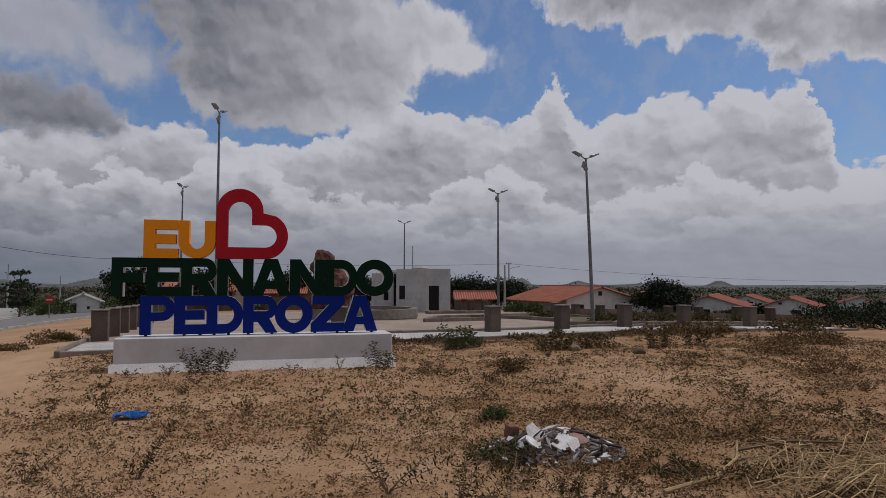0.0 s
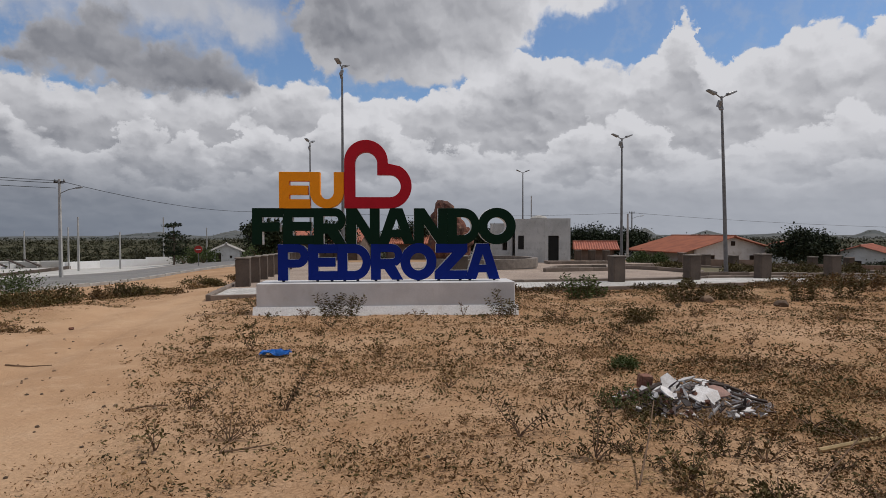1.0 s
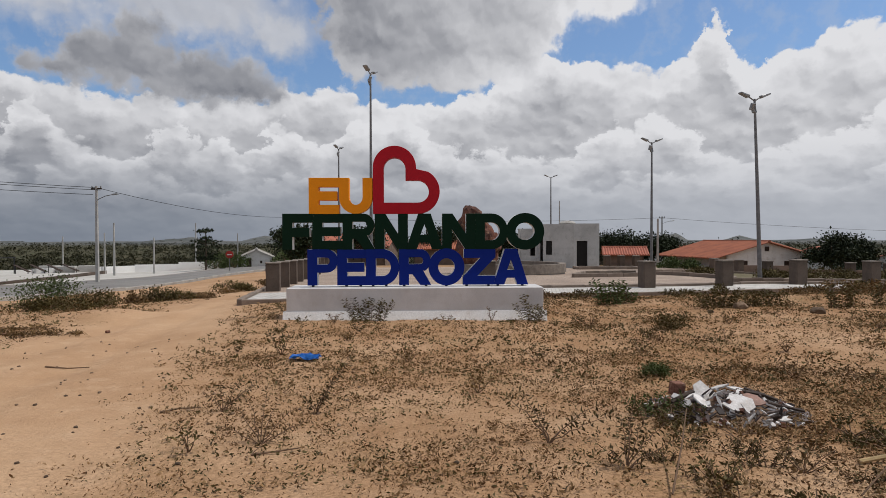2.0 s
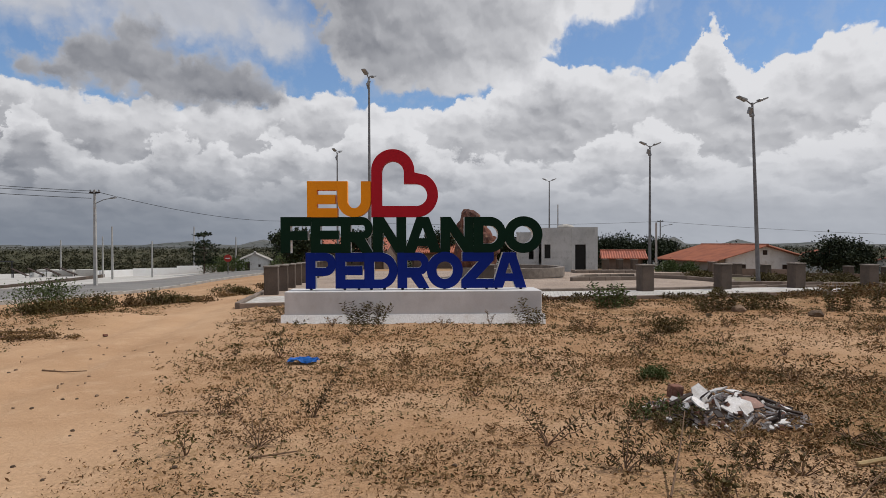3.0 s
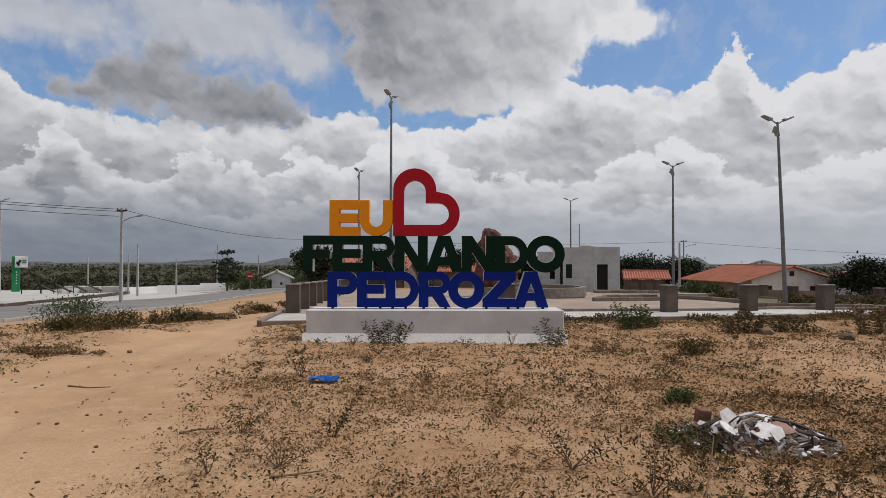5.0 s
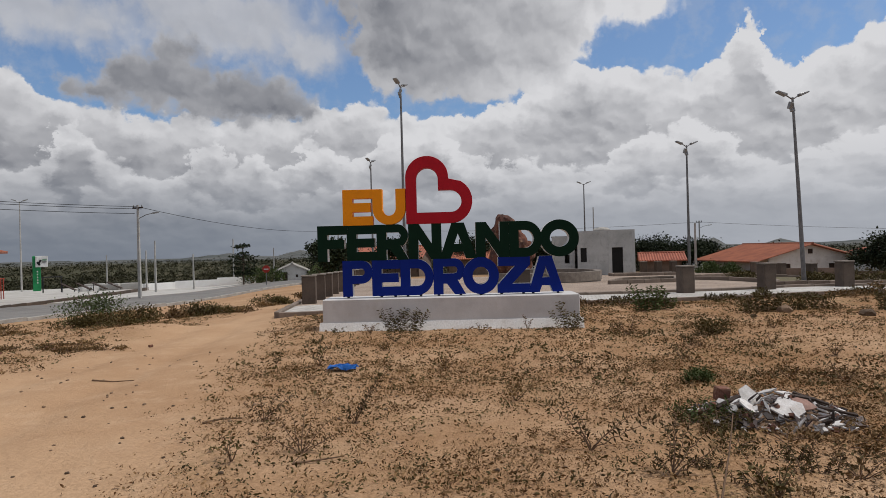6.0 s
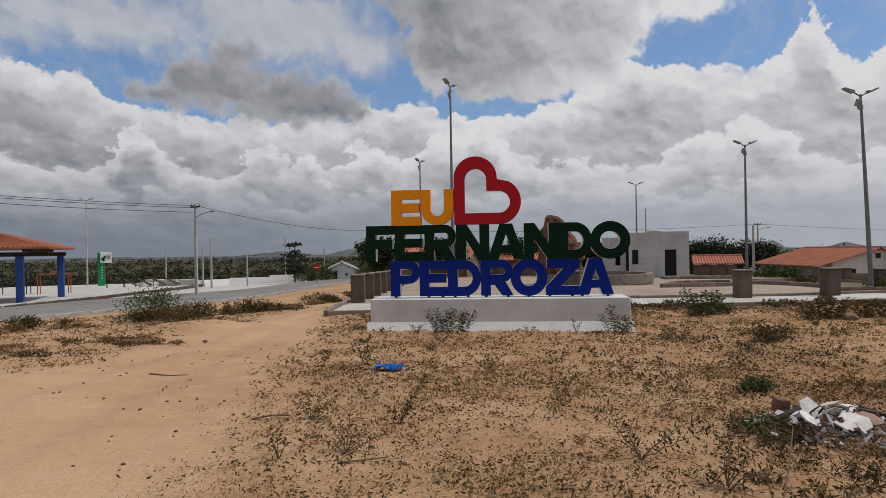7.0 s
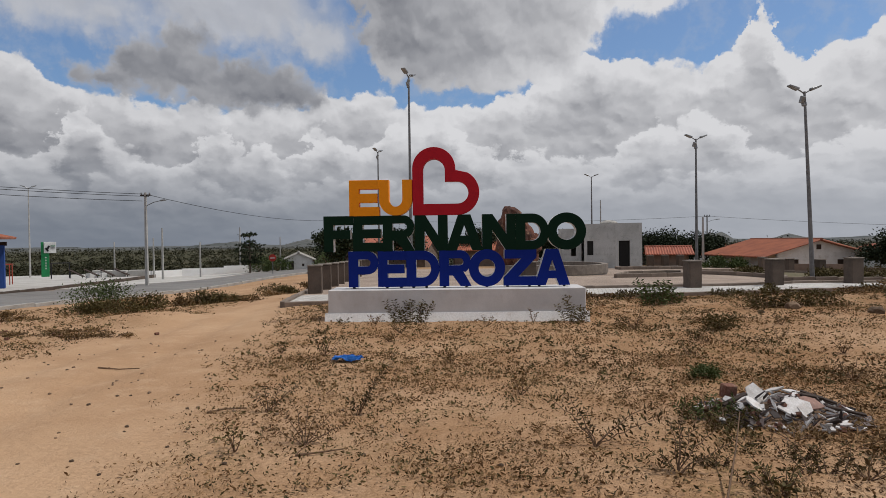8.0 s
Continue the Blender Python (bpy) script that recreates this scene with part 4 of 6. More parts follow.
bm2 = boulder((0.62, 0.6, 0.8), 9.1, 0.3, 3)
bmesh.ops.translate(bm2, vec=(-0.35, 0.0, 1.55), verts=bm2.verts)
me2 = mesh_of("top", bm2, M["rock"])
bm.from_mesh(me2)
low_.free()
bm3 = boulder((0.5, 0.5, 0.55), 5.2, 0.3, 3)
bmesh.ops.translate(bm3, vec=(0.75, -0.2, 0.3), verts=bm3.verts)
bm.from_mesh(mesh_of("side", bm3, M["rock"]))
for v in bm.verts:
    v.co.z += 1.3
    v.co.z = max(v.co.z, -0.25)
monument = part("rock_monument", bm, M["rock"])
monument.location = on_land(3.15, 31.0 + 2.2, 0.06)
tagged(monument, "tall rough reddish-brown rock-like monument on the plaza", "monument")

# ---- low walls ----
def plain_wall(name, points, high, thick, mat, label, category="wall"):
    owner = thing(name, (0, 0, 0), label, category)
    for (x0, y0), (x1, y1) in zip(points, points[1:]):
        z = min(land(x0, y0), land(x1, y1)) - 0.3
        zt = max(land(x0, y0), land(x1, y1)) + high
        wall("wall_section", (x0, y0), (x1, y1), z, zt - z, [], mat, owner, "", thick)
    return owner


plain_wall("boundary_wall", [(-31.0, 52.0), (-28.0, 54.6), (-25.4, 57.6), (-22.0, 58.9), (-18.8, 60.2)], 0.66, 0.2, M["whitewash"], "long low whitewashed boundary wall beyond the road")
plain_wall("retaining_wall", [(20.5, 43.0), (25.5, 40.5), (31.0, 36.5), (37.5, 33.5)], 0.5, 0.2, M["rough_wall"], "low rough brown masonry wall behind the plaza")

# ---- houses ----
def roof_slab(owner, a, b, c, d, mat, label="", thick=0.10, waves=0.0):
    """One roof slope: a-b along the eave, d-c along the ridge, with rounded tile courses running down it."""
    a, b, c, d = [Vector(p) for p in (a, b, c, d)]
    n = max(6, int((b - a).length / 0.22))
    n = min(n, 90) * 2
    bm = bmesh.new()
    nor = (b - a).cross(d - a).normalized()
    up, lo = [], []
    for i in range(n + 1):
        u = i / n
        w = 0.045 * (1 if i % 2 else -1)
        e, r = a.lerp(b, u), d.lerp(c, u)
        up.append([bm.verts.new(e.lerp(r, k / 4) + nor * (w + thick)) for k in range(5)])
        lo.append([bm.verts.new(e - nor * 0.0), bm.verts.new(r)])
    for i in range(n):
        for k in range(4):
            bm.faces.new((up[i][k], up[i + 1][k], up[i + 1][k + 1], up[i][k + 1]))
        bm.faces.new((lo[i][0], lo[i][1], lo[i + 1][1], lo[i + 1][0]))
        bm.faces.new((up[i][0], lo[i][0], lo[i + 1][0], up[i + 1][0]))
        bm.faces.new((up[i][4], up[i + 1][4], lo[i + 1][1], lo[i][1]))
    bm.faces.new([up[0][k] for k in range(5)] + lo[0][::-1])
    bm.faces.new([up[n][k] for k in range(4, -1, -1)] + lo[n])
    bmesh.ops.recalc_face_normals(bm, faces=bm.faces)
    return part("roof", bm, mat, owner, label)


def house(place, turn, wide, long, eave, ridge, wall_mat, roof_mat, label, openings=(), over=0.45, porch=0.0):
    """A gabled house: gable end towards -y, ridge along y, eaves at +-wide/2."""
    o = thing("house", place, label, "house", "houses", turn)
    t = 0.16
    holes = [(x0 + wide / 2, x1 + wide / 2, z0 + 0.6, z1 + 0.6) for x0, x1, z0, z1 in openings if z1 < eave]
    for nm, m, hs, run in (("wall", pose(-wide / 2, 0, -0.6), holes, wide), ("wall", pose(wide / 2, long, -0.6, 0, 0, 180), [], wide),
                           ("wall", pose(-wide / 2, long, -0.6, 0, 0, -90), [], long), ("wall", pose(wide / 2, 0, -0.6, 0, 0, 90), [], long)):
        w = part(nm, wall_with_holes(run, eave + 0.6, t, hs), wall_mat, o)
        w.matrix_basis = m
    for y in (0.0, long - t):
        bm = bmesh.new()
        tri = [(-wide / 2, eave), (wide / 2, eave), (0, ridge)]
        fr = [bm.verts.new((x, y, z)) for x, z in tri]
        bk = [bm.verts.new((x, y + t, z)) for x, z in tri]
        bm.faces.new(fr)
        bm.faces.new(bk[::-1])
        for i in range(3):
            bm.faces.new((fr[i], bk[i], bk[(i + 1) % 3], fr[(i + 1) % 3]))
        bmesh.ops.recalc_face_normals(bm, faces=bm.faces)
        part("gable", bm, wall_mat, o)
    k = (ridge - eave) / (wide / 2)
    lw, rw = wide / 2 + over + porch, wide / 2 + over
    roof_slab(o, (-lw, long + over, ridge - k * lw), (-lw, -over, ridge - k * lw), (0.0, -over, ridge), (0.0, long + over, ridge), roof_mat)
    roof_slab(o, (rw, -over, ridge - k * rw), (rw, long + over, ridge - k * rw), (0.0, long + over, ridge), (0.0, -over, ridge), roof_mat)
    part("ridge_tiles", tube([(0, -over, ridge + 0.10), (0, long + over, ridge + 0.10)], 0.11, 8), roof_mat, o)
    for x0, x1, z0, z1 in openings:
        kind = "door" if z0 <= 0.05 else "window"
        w = part(kind, box((x1 - x0, 0.05, z1 - z0), ((x0 + x1) / 2, 0.10 if z1 < eave else -0.01, z0)), M["timber"], o, "dark wooden " + kind)
        part("frame", box((x1 - x0 + 0.14, 0.05, 0.07), ((x0 + x1) / 2, -0.026, z1 + 0.002)), wall_mat, w)
    return o


house((29.6, 52.5, -2.2), 7, 7.4, 9, 2.3, 3.3, M["white_wall"], M["tile_orange"], "white gabled house with an orange tiled roof and long porch",
      [(-2.6, -1.7, 0.9, 1.75), (-0.15, 0.25, 2.55, 2.95), (1.7, 2.6, 0.85, 1.7)], porch=0.9)
house((20.8, 57.8, -1.2), 90 - 14, 3.4, 3.2, 1.25, 1.75, M["rough_wall"], M["tile"], "small brown house with a red tiled roof", [(-1.2, -0.5, 0.0, 1.1)])
house((49.4, 62.6, -2.75), -46, 7.0, 8.5, 1.65, 2.75, M["white_wall"], M["tile"], "white gabled house with a red tiled roof", [(-1.0, 0.1, 0.4, 1.2), (1.7, 2.7, 0.3, 1.1)])
house((61.0, 62.8, -2.85), -50, 5.6, 8.0, 1.6, 2.55, M["white_wall"], M["tile"], "white gabled house with a red tiled roof", [(0.2, 1.2, 0.4, 1.15), (-1.2, -0.8, 1.75, 2.0)])
house((46, 72, -2.8), -40, 6.0, 6, 2.0, 3.0, M["white_wall"], M["tile"], "far house with a red tiled roof", [])
house((-14.8, 58.5, -1.1), 14, 2.7, 4, 0.95, 1.55, M["white_wall"], M["concrete"], "small white gabled shed with a grey roof beside the road", [(-0.9, -0.45, 0.0, 0.85), (0.3, 0.5, 0.35, 0.6)], over=0.2)
house((-2.6, 63, -1.1), 80, 6, 8, 1.9, 2.9, M["rough_wall"], M["tile"], "brown house with a red tiled roof behind the plaza", [])
house((6.0, 66, -1.2), 80, 6, 6, 1.7, 2.6, M["rough_wall"], M["tile_orange"], "low house with an orange tiled roof behind the plaza", [])
for x, y, turn in ((80, 92, -50), (95, 78, -60), (72, 104, -30), (110, 96, -45), (60, 118, -20), (38, 96, 60), (48, 108, 50), (20, 104, 80), (100, 66, -70)):
    house((x, y, land(x, y)), turn, 6.5, 8, 2.3, 3.4, M["white_wall"], M["tile"], "far white house with a red tiled roof", [], 0.4)

# ---- open pavilion and exercise area ----
pav = thing("pavilion", (-28.5, 32.6, -1.05), "open pavilion with blue columns and an orange tiled roof", "pavilion", turn=28)
COLS = [(1.95, -1.2), (3.0, 4.9), (-4.6, -1.2), (-4.6, 4.9)]
for x, y in COLS:
    part("column", box((0.36, 0.36, 2.75), (x, y, -0.1), 0.02), M["blue_post"], pav, "blue painted column")
for y in (-1.2, 4.9):
    part("beam", box((8.8, 0.2, 0.24), (-1.1, y, 2.62), 0.01), M["timber"], pav, "dark wooden beam")
for x in (2.35, -4.6):
    part("beam", box((0.2, 8.2, 0.2), (x, 1.85, 2.87), 0.01), M["timber"], pav, "dark wooden beam")
e, k = 3.02, 4.25
ap = [(3.6, -2.7), (3.6, 6.4), (-5.9, 6.4), (-5.9, -2.7)]
peak = ((-1.1, 1.85), (-1.2, 1.85))
roof_slab(pav, (*ap[0], e), (*ap[1], e), (*peak[0], k), (*peak[0], k), M["tile_orange"])
roof_slab(pav, (*ap[1], e), (*ap[2], e), (*peak[1], k), (*peak[0], k), M["tile_orange"])
roof_slab(pav, (*ap[2], e), (*ap[3], e), (*peak[1], k), (*peak[1], k), M["tile_orange"])
roof_slab(pav, (*ap[3], e), (*ap[0], e), (*peak[0], k), (*peak[1], k), M["tile_orange"])

tot = thing("totem_sign", on_land(-37.3, 56.1, 0.1), "green totem sign with a white picture panel", "sign", turn=30)
part("pillar", box((0.62, 0.3, 3.35), (0.1, 0, 0), 0.03), M["totem"], tot)
panel = part("panel", box((0.95, 0.1, 1.0), (0.5, -0.22, 2.35), 0.02), M["totem_white"], tot, "white panel with dark and green marks")
part("mark", box((0.16, 0.03, 0.42), (0.26, -0.285, 2.62), 0.0, 0, (0, 25)), M["steel"], panel, "dark drawn shape")
part("mark", box((0.16, 0.03, 0.36), (0.36, -0.285, 2.52), 0.0, 0, (0, -35)), M["steel"], panel, "dark drawn shape")
part("mark", box((0.34, 0.03, 0.08), (0.72, -0.285, 2.95)), M["totem"], panel, "green bar of lettering")
part("mark", box((0.34, 0.03, 0.06), (0.72, -0.285, 2.78)), M["steel"], panel, "dark bar of lettering")
for i in range(5):
    part("mark", box((0.10, 0.02, 0.10), (0.16, -0.16, 0.9 + i * 0.25)), M["totem_white"], tot, "small white mark")


def parallel_bars(place, turn, long, high, mat, label, rungs=0):
    o = thing("pull_up_bars", place, label, "exercise equipment", "exercise equipment", turn)
    for y in (-0.28, 0.28):
        for x in (-long / 2, long / 2):
            part("post", tube([(x, y, -0.1), (x, y, high)], 0.035, 6), mat, o)
        part("rail", tube([(-long / 2 - 0.1, y, high), (long / 2 + 0.1, y, high)], 0.032, 6), mat, o)
    for i in range(rungs):
        x = -long / 2 + long * (i + 0.5) / rungs
        part("rung", tube([(x, -0.28, high), (x, 0.28, high)], 0.022, 6), mat, o)
    return o


def slanted_bench(place, turn, label):
    o = thing("exercise_bench", place, label, "exercise equipment", "exercise equipment", turn)
    part("board", box((1.5, 0.32, 0.05), (0, 0, 0.42), 0.01, 0, (0, 22)), M["timber"], o)
    part("leg", tube([(-0.55, 0, 0), (-0.55, 0, 0.66)], 0.03, 6), M["steel"], o)
    part("leg", tube([(0.55, 0, 0), (0.55, 0, 0.22)], 0.03, 6), M["steel"], o)
    return o


def on_apron(x, y):
    return (x, y, land(x, y) + 0.11 + 0.22 * min(1.0, max(0.0, (y - 29.5) / 30)))


parallel_bars(on_apron(-32.4, 43.4), 20, 2.0, 1.45, M["red_metal"], "red metal exercise bars on the pale floor", 3)
parallel_bars(on_apron(-36.0, 44.0), 10, 2.0, 2.3, M["steel"], "dark metal exercise bars on the pale floor", 4)
parallel_bars(on_apron(-33.2, 52.0), 30, 1.3, 1.3, M["steel"], "dark metal exercise frame on the pale floor", 2)
parallel_bars(on_apron(-35.8, 40.0), 30, 1.6, 2.3, M["totem"], "green metal exercise frame under the pavilion", 2)
for i in range(4):
    slanted_bench(on_apron(-31.6 + i * 1.05, 51.6 + i * 0.4), -10, "dark slanted exercise bench")
for x, y in ((-28.9, 53.0), (-27.4, 53.6), (-31.0, 54.4)):
    blk = thing("concrete_bench", on_apron(x, y), "pale concrete block bench", "bench", "concrete benches", 10)
    part("body", box((1.5, 0.6, 0.55), (0, 0, 0), 0.03), M["lime"], blk)

st = thing("stop_sign", on_land(-14.0, 47.5), "small red roadside stop sign on a post", "sign", turn=8)
part("post", tube([(0, 0, -0.2), (0, 0, 1.25)], 0.035, 6), M["galvanised"], st)
part("plate", tube([(0, -0.05, 1.25), (0, -0.08, 1.25)], 0.29, 8), M["stop"], st, "red octagonal plate")
part("bar", box((0.34, 0.012, 0.07), (0, -0.092, 1.205)), M["totem_white"], st, "white bar of lettering")

# ---- plants ----
rng = np.random.default_rng(7)


def leaf_quads(centres, ways, size, ratio=0.45, curl=0.15):
    """Arrays of small pointed leaves: at each centre one folded leaf of that size along its way."""
    c, w = np.asarray(centres, float), np.asarray(ways, float)
    n = len(c)
    w = w / np.maximum(1e-6, np.linalg.norm(w, axis=1))[:, None]
    side = np.cross(w, rng.normal(size=(n, 3)))
    side /= np.maximum(1e-6, np.linalg.norm(side, axis=1))[:, None]
    up = np.cross(side, w)
    s = np.broadcast_to(np.asarray(size, float), (n,))[:, None]
    v = np.stack([c, c + s * (0.5 * w + ratio * 0.5 * side + curl * up), c + s * w, c + s * (0.5 * w - ratio * 0.5 * side + curl * up)], 1)
    return v.reshape(-1, 3)


def quads_mesh(name, verts, mat):
    me = bpy.data.meshes.new(name)
    n = len(verts) // 4
    me.vertices.add(len(verts))
    me.vertices.foreach_set("co", np.asarray(verts, np.float32).ravel())
    me.loops.add(4 * n)
    me.loops.foreach_set("vertex_index", np.arange(4 * n, dtype=np.int32))
    me.polygons.add(n)
    me.polygons.foreach_set("loop_start", np.arange(0, 4 * n, 4, dtype=np.int32))
    me.update(calc_edges=True)
    me.materials.append(mat)
    return me


def weed(place, high, spread, stems, leaf, mat, label, name="weed", leaves_per=14, seed=0, droop=0.25):
    """A sprawling weed: several thin stems from one root, with leaves along them."""
    r = random.Random(seed)
    o = thing(name, (place[0], place[1], surface(*place[:2]) - 0.01), label, "plant", "weeds")
    pts, ways = [], []
    for i in range(stems):
        a = math.tau * (i + r.uniform(-0.3, 0.3)) / stems
        lean = spread * r.uniform(0.35, 1.0)
        h = high * r.uniform(0.55, 1.0)
        line = []
        for k in range(7):
            u = k / 6
            line.append(Vector((math.cos(a) * lean * u ** 0.8 + r.uniform(-.02, .02) * high, math.sin(a) * lean * u ** 0.8 + r.uniform(-.02, .02) * high, h * (u - droop * u * u * u))))
        part("stem", tube(line, [0.006 * (1 - 0.75 * k / 6) * (0.6 + high) for k in range(7)], 4), M["twig"], o)
        for k in range(leaves_per):
            u = r.uniform(0.2, 1.0) * 5.999
            p = line[int(u)].lerp(line[int(u) + 1], u % 1)
            w = Vector((r.uniform(-1, 1), r.uniform(-1, 1), r.uniform(-0.5, 0.8)))
            pts.append(p + 0.01 * w)
            ways.append(w)
    size = rng.uniform(0.6, 1.2, len(pts)) * leaf
    tagged(part("foliage", quads_mesh("foliage", leaf_quads(pts, ways, size), mat), None, o), kind="stuff")
    return o


def bush(place, size, count, leaf, mat, label, name="bush", seed=0, z=None):
    """A rounded bush: a few inner branches and many leaves in uneven clumps."""
    r = np.random.default_rng(seed + 11)
    o = thing(name, (place[0], place[1], (surface(*place[:2]) if z is None else z) - 0.02), label, "bush", "bushes")
    rr = random.Random(seed)
    for i in range(7):
        a = math.tau * i / 7 + rr.uniform(-.3, .3)
        e = Vector((math.cos(a) * size[0] * 0.6, math.sin(a) * size[1] * 0.6, size[2] * rr.uniform(0.5, 0.95)))
        part("branch", tube([(0, 0, 0), e * 0.5 + Vector((0, 0, size[2] * 0.12)), e], [0.02 * size[2] + 0.004, 0.014 * size[2] + 0.003, 0.004], 4), M["twig"], o)
    clumps = max(6, count // 28)
    ca = r.uniform(0, math.tau, clumps)
    cr = np.sqrt(r.uniform(0.05, 1, clumps))
    cz = r.uniform(0.12, 0.95, clumps)
    cc = np.stack([np.cos(ca) * cr * np.sqrt(1 - 0.75 * cz ** 2) * size[0], np.sin(ca) * cr * np.sqrt(1 - 0.75 * cz ** 2) * size[1], cz * size[2]], 1)
    which = r.integers(0, clumps, count)
    p = cc[which] + r.normal(size=(count, 3)) * np.array(size) * 0.16
    p[:, 2] = np.maximum(p[:, 2], 0.02)
    w = r.normal(size=(count, 3)) + (p - np.array([0, 0, size[2] * 0.4])) * 0.5 / size[2] + np.array([0, 0, 0.4])
    tagged(part("foliage", quads_mesh("foliage", leaf_quads(p, w, r.uniform(0.6, 1.25, count) * leaf, 0.5), mat), None, o), kind="stuff")
    return o


def tree(place, high, crown, count, label, leaf=0.28, seed=0, mat="leaf_dark", bare_trunk=0.35, lumps=16):
    """A tapered trunk with limbs and a crown of leaf clumps with gaps."""
    r = random.Random(seed)
    q = np.random.default_rng(seed + 5)
    o = thing("tree", (place[0], place[1], land(*place[:2])), label, "tree", "trees")
    bm = bmesh.new()
    base = high * bare_trunk
    add_tube(bm, [(0, 0, -0.2), (0.03 * high, 0, base * 0.6), (0.0, 0.02, base), (0.02, 0, high * 0.75)], [0.035 * high, 0.028 * high, 0.024 * high, 0.006 * high], 8)
    heads = []
    for i in range(lumps):
        a = math.tau * i / lumps * 2.4 + r.uniform(-.4, .4)
        v = r.uniform(0.0, 1.0)
        reach = crown * math.sqrt(max(0.1, 1 - (1.6 * v - 0.75) ** 2)) * r.uniform(0.35, 0.95)
        tip = Vector((math.cos(a) * reach, math.sin(a) * reach, base * 0.9 + (high - base * 0.9) * (0.12 + 0.82 * v)))
        add_tube(bm, [(0, 0, base * r.uniform(0.8, 1.2)), tip * 0.55 + Vector((0, 0, base * 0.3)), tip], [0.012 * high, 0.007 * high, 0.002 * high], 5)
        heads.append(tip)
    part("trunk", bm, M["bark"], o)
    heads = np.array([tuple(h) for h in heads])
    which = q.integers(0, lumps, count)
    p = heads[which] + q.normal(size=(count, 3)) * np.array([crown * 0.24, crown * 0.24, crown * 0.17])
    w = q.normal(size=(count, 3)) + np.array([0, 0, -0.2])
    part("crown", quads_mesh("crown", leaf_quads(p, w, q.uniform(0.6, 1.3, count) * leaf, 0.6), M[mat]), None, o, "uneven leafy crown")
    return o


# trees behind the plaza and among the houses
for i, (x, y, h, c) in enumerate([(20.5, 70, 3.2, 2.3), (23.5, 71.5, 3.5, 2.5), (26.0, 69, 3.1, 2.1), (-8.7, 44.6, 2.9, 1.3), (-11.5, 62, 3.2, 2.0), (29.2, 73, 3.1, 1.8),
                                  (34.0, 50.6, 3.3, 1.9), (36.2, 51.2, 3.2, 1.7), (31.6, 62, 2.8, 1.7), (9.0, 63, 3.0, 2.0), (2.5, 66, 3.4, 2.2), (-5.2, 58, 3.3, 2.0), (46.0, 64, 2.2, 1.6), (41, 70, 3.0, 2.0)]):
    tree((x, y), h, c, 4200, "dark green dense-leaved tree among the houses", 0.24, 40 + i)


def tiered_tree(place, high, tiers, label, seed):
    """A roadside tree whose boughs stand out in flat whorls with gaps between."""
    q = np.random.default_rng(seed)
    o = thing("tree", (place[0], place[1], land(*place)), label, "tree", "trees")
    bm = bmesh.new()
    add_tube(bm, [(0, 0, -0.2), (0.04, 0, high * 0.5), (-0.03, 0, high)], [0.09, 0.06, 0.02], 8)
    pts = []
    for z, reach, boughs in tiers:
        for i in range(boughs):
            a = math.tau * (i + q.uniform(-0.25, 0.25)) / boughs
            d = reach * q.uniform(0.6, 1.05)
            tip = np.array([math.cos(a) * d, math.sin(a) * d, z + q.uniform(-0.05, 0.15)])
            add_tube(bm, [(0, 0, z - 0.15), tuple(tip * np.array([0.5, 0.5, 1]) + np.array([0, 0, -0.08])), tuple(tip)], [0.03, 0.02, 0.008], 5)
            for u in q.uniform(0.45, 1.1, 28):
                pts.append(tip * np.array([u, u, 1]) + q.normal(size=3) * np.array([0.16, 0.16, 0.07]))
    part("trunk", bm, M["bark"], o)
    part("crown", quads_mesh("crown", leaf_quads(pts, q.normal(size=(len(pts), 3)) + np.array([0, 0, -0.3]), q.uniform(0.14, 0.28, len(pts)), 0.6), M["leaf_dark"]), None, o, "flat layered whorls of dark leaves")
    return o


tiered_tree((-18.3, 55.2), 3.5, [(3.4, 0.75, 5), (2.75, 0.6, 4), (2.45, 1.15, 7), (1.95, 1.35, 8), (1.45, 1.2, 8), (1.05, 0.9, 6)], "dark roadside tree with a flat layered crown", 71)
for i, (x, y, h, c) in enumerate([(58.5, 66, 1.9, 1.5), (62, 76, 2.4, 2.0), (72, 74, 2.3, 2.0), (71, 60, 1.9, 1.8), (80, 66, 2.2, 2.2), (85, 82, 2.6, 2.3), (54, 84, 2.8, 2.2), (92, 70, 2.3, 2.4)]):
    tree((x, y), h, c, 1500, "dark green tree among far houses", 0.36, 90 + i)
for i, (x, y, sx, sz) in enumerate([(28.6, 24.6, 1.9, 1.15), (30.4, 23.4, 2.0, 1.25), (32.4, 25.6, 2.2, 1.35), (29.2, 27.4, 1.8, 1.0), (33.6, 22.0, 2.2, 1.35), 
                                     (-18.2, 57.5, 1.3, 1.3), (-16.4, 57.0, 1.2, 1.2), (-11.8, 57.8, 1.4, 1.5), (18.0, 44.2, 0.8, 0.8), (19.4, 44.0, 0.6, 0.7), (33, 40, 1.3, 0.7), (30.5, 43.5, 1.2, 0.8)]):
    bush((x, y), (sx, sx, sz), 1500, 0.16, M["leaf_dark"] if x > 20 else M["leaf_green"], "dense dark green shrub", "shrub", 130 + i, land(x, y))

# bushes and weeds on the waste ground
bush((-11.111, 19.411), (1.15, 0.7, 0.75), 2400, 0.075, M["leaf_green"], "wide olive-green bush at the roadside", seed=1)
bush((-9.418, 18.694), (0.7, 0.4, 0.42), 1200, 0.075, M["leaf_olive"], "low olive bush at the roadside", seed=2)
bush((-8.1, 20.481), (0.8, 0.5, 0.4), 1000, 0.075, M["leaf_olive"], "low olive bush at the roadside", seed=3)
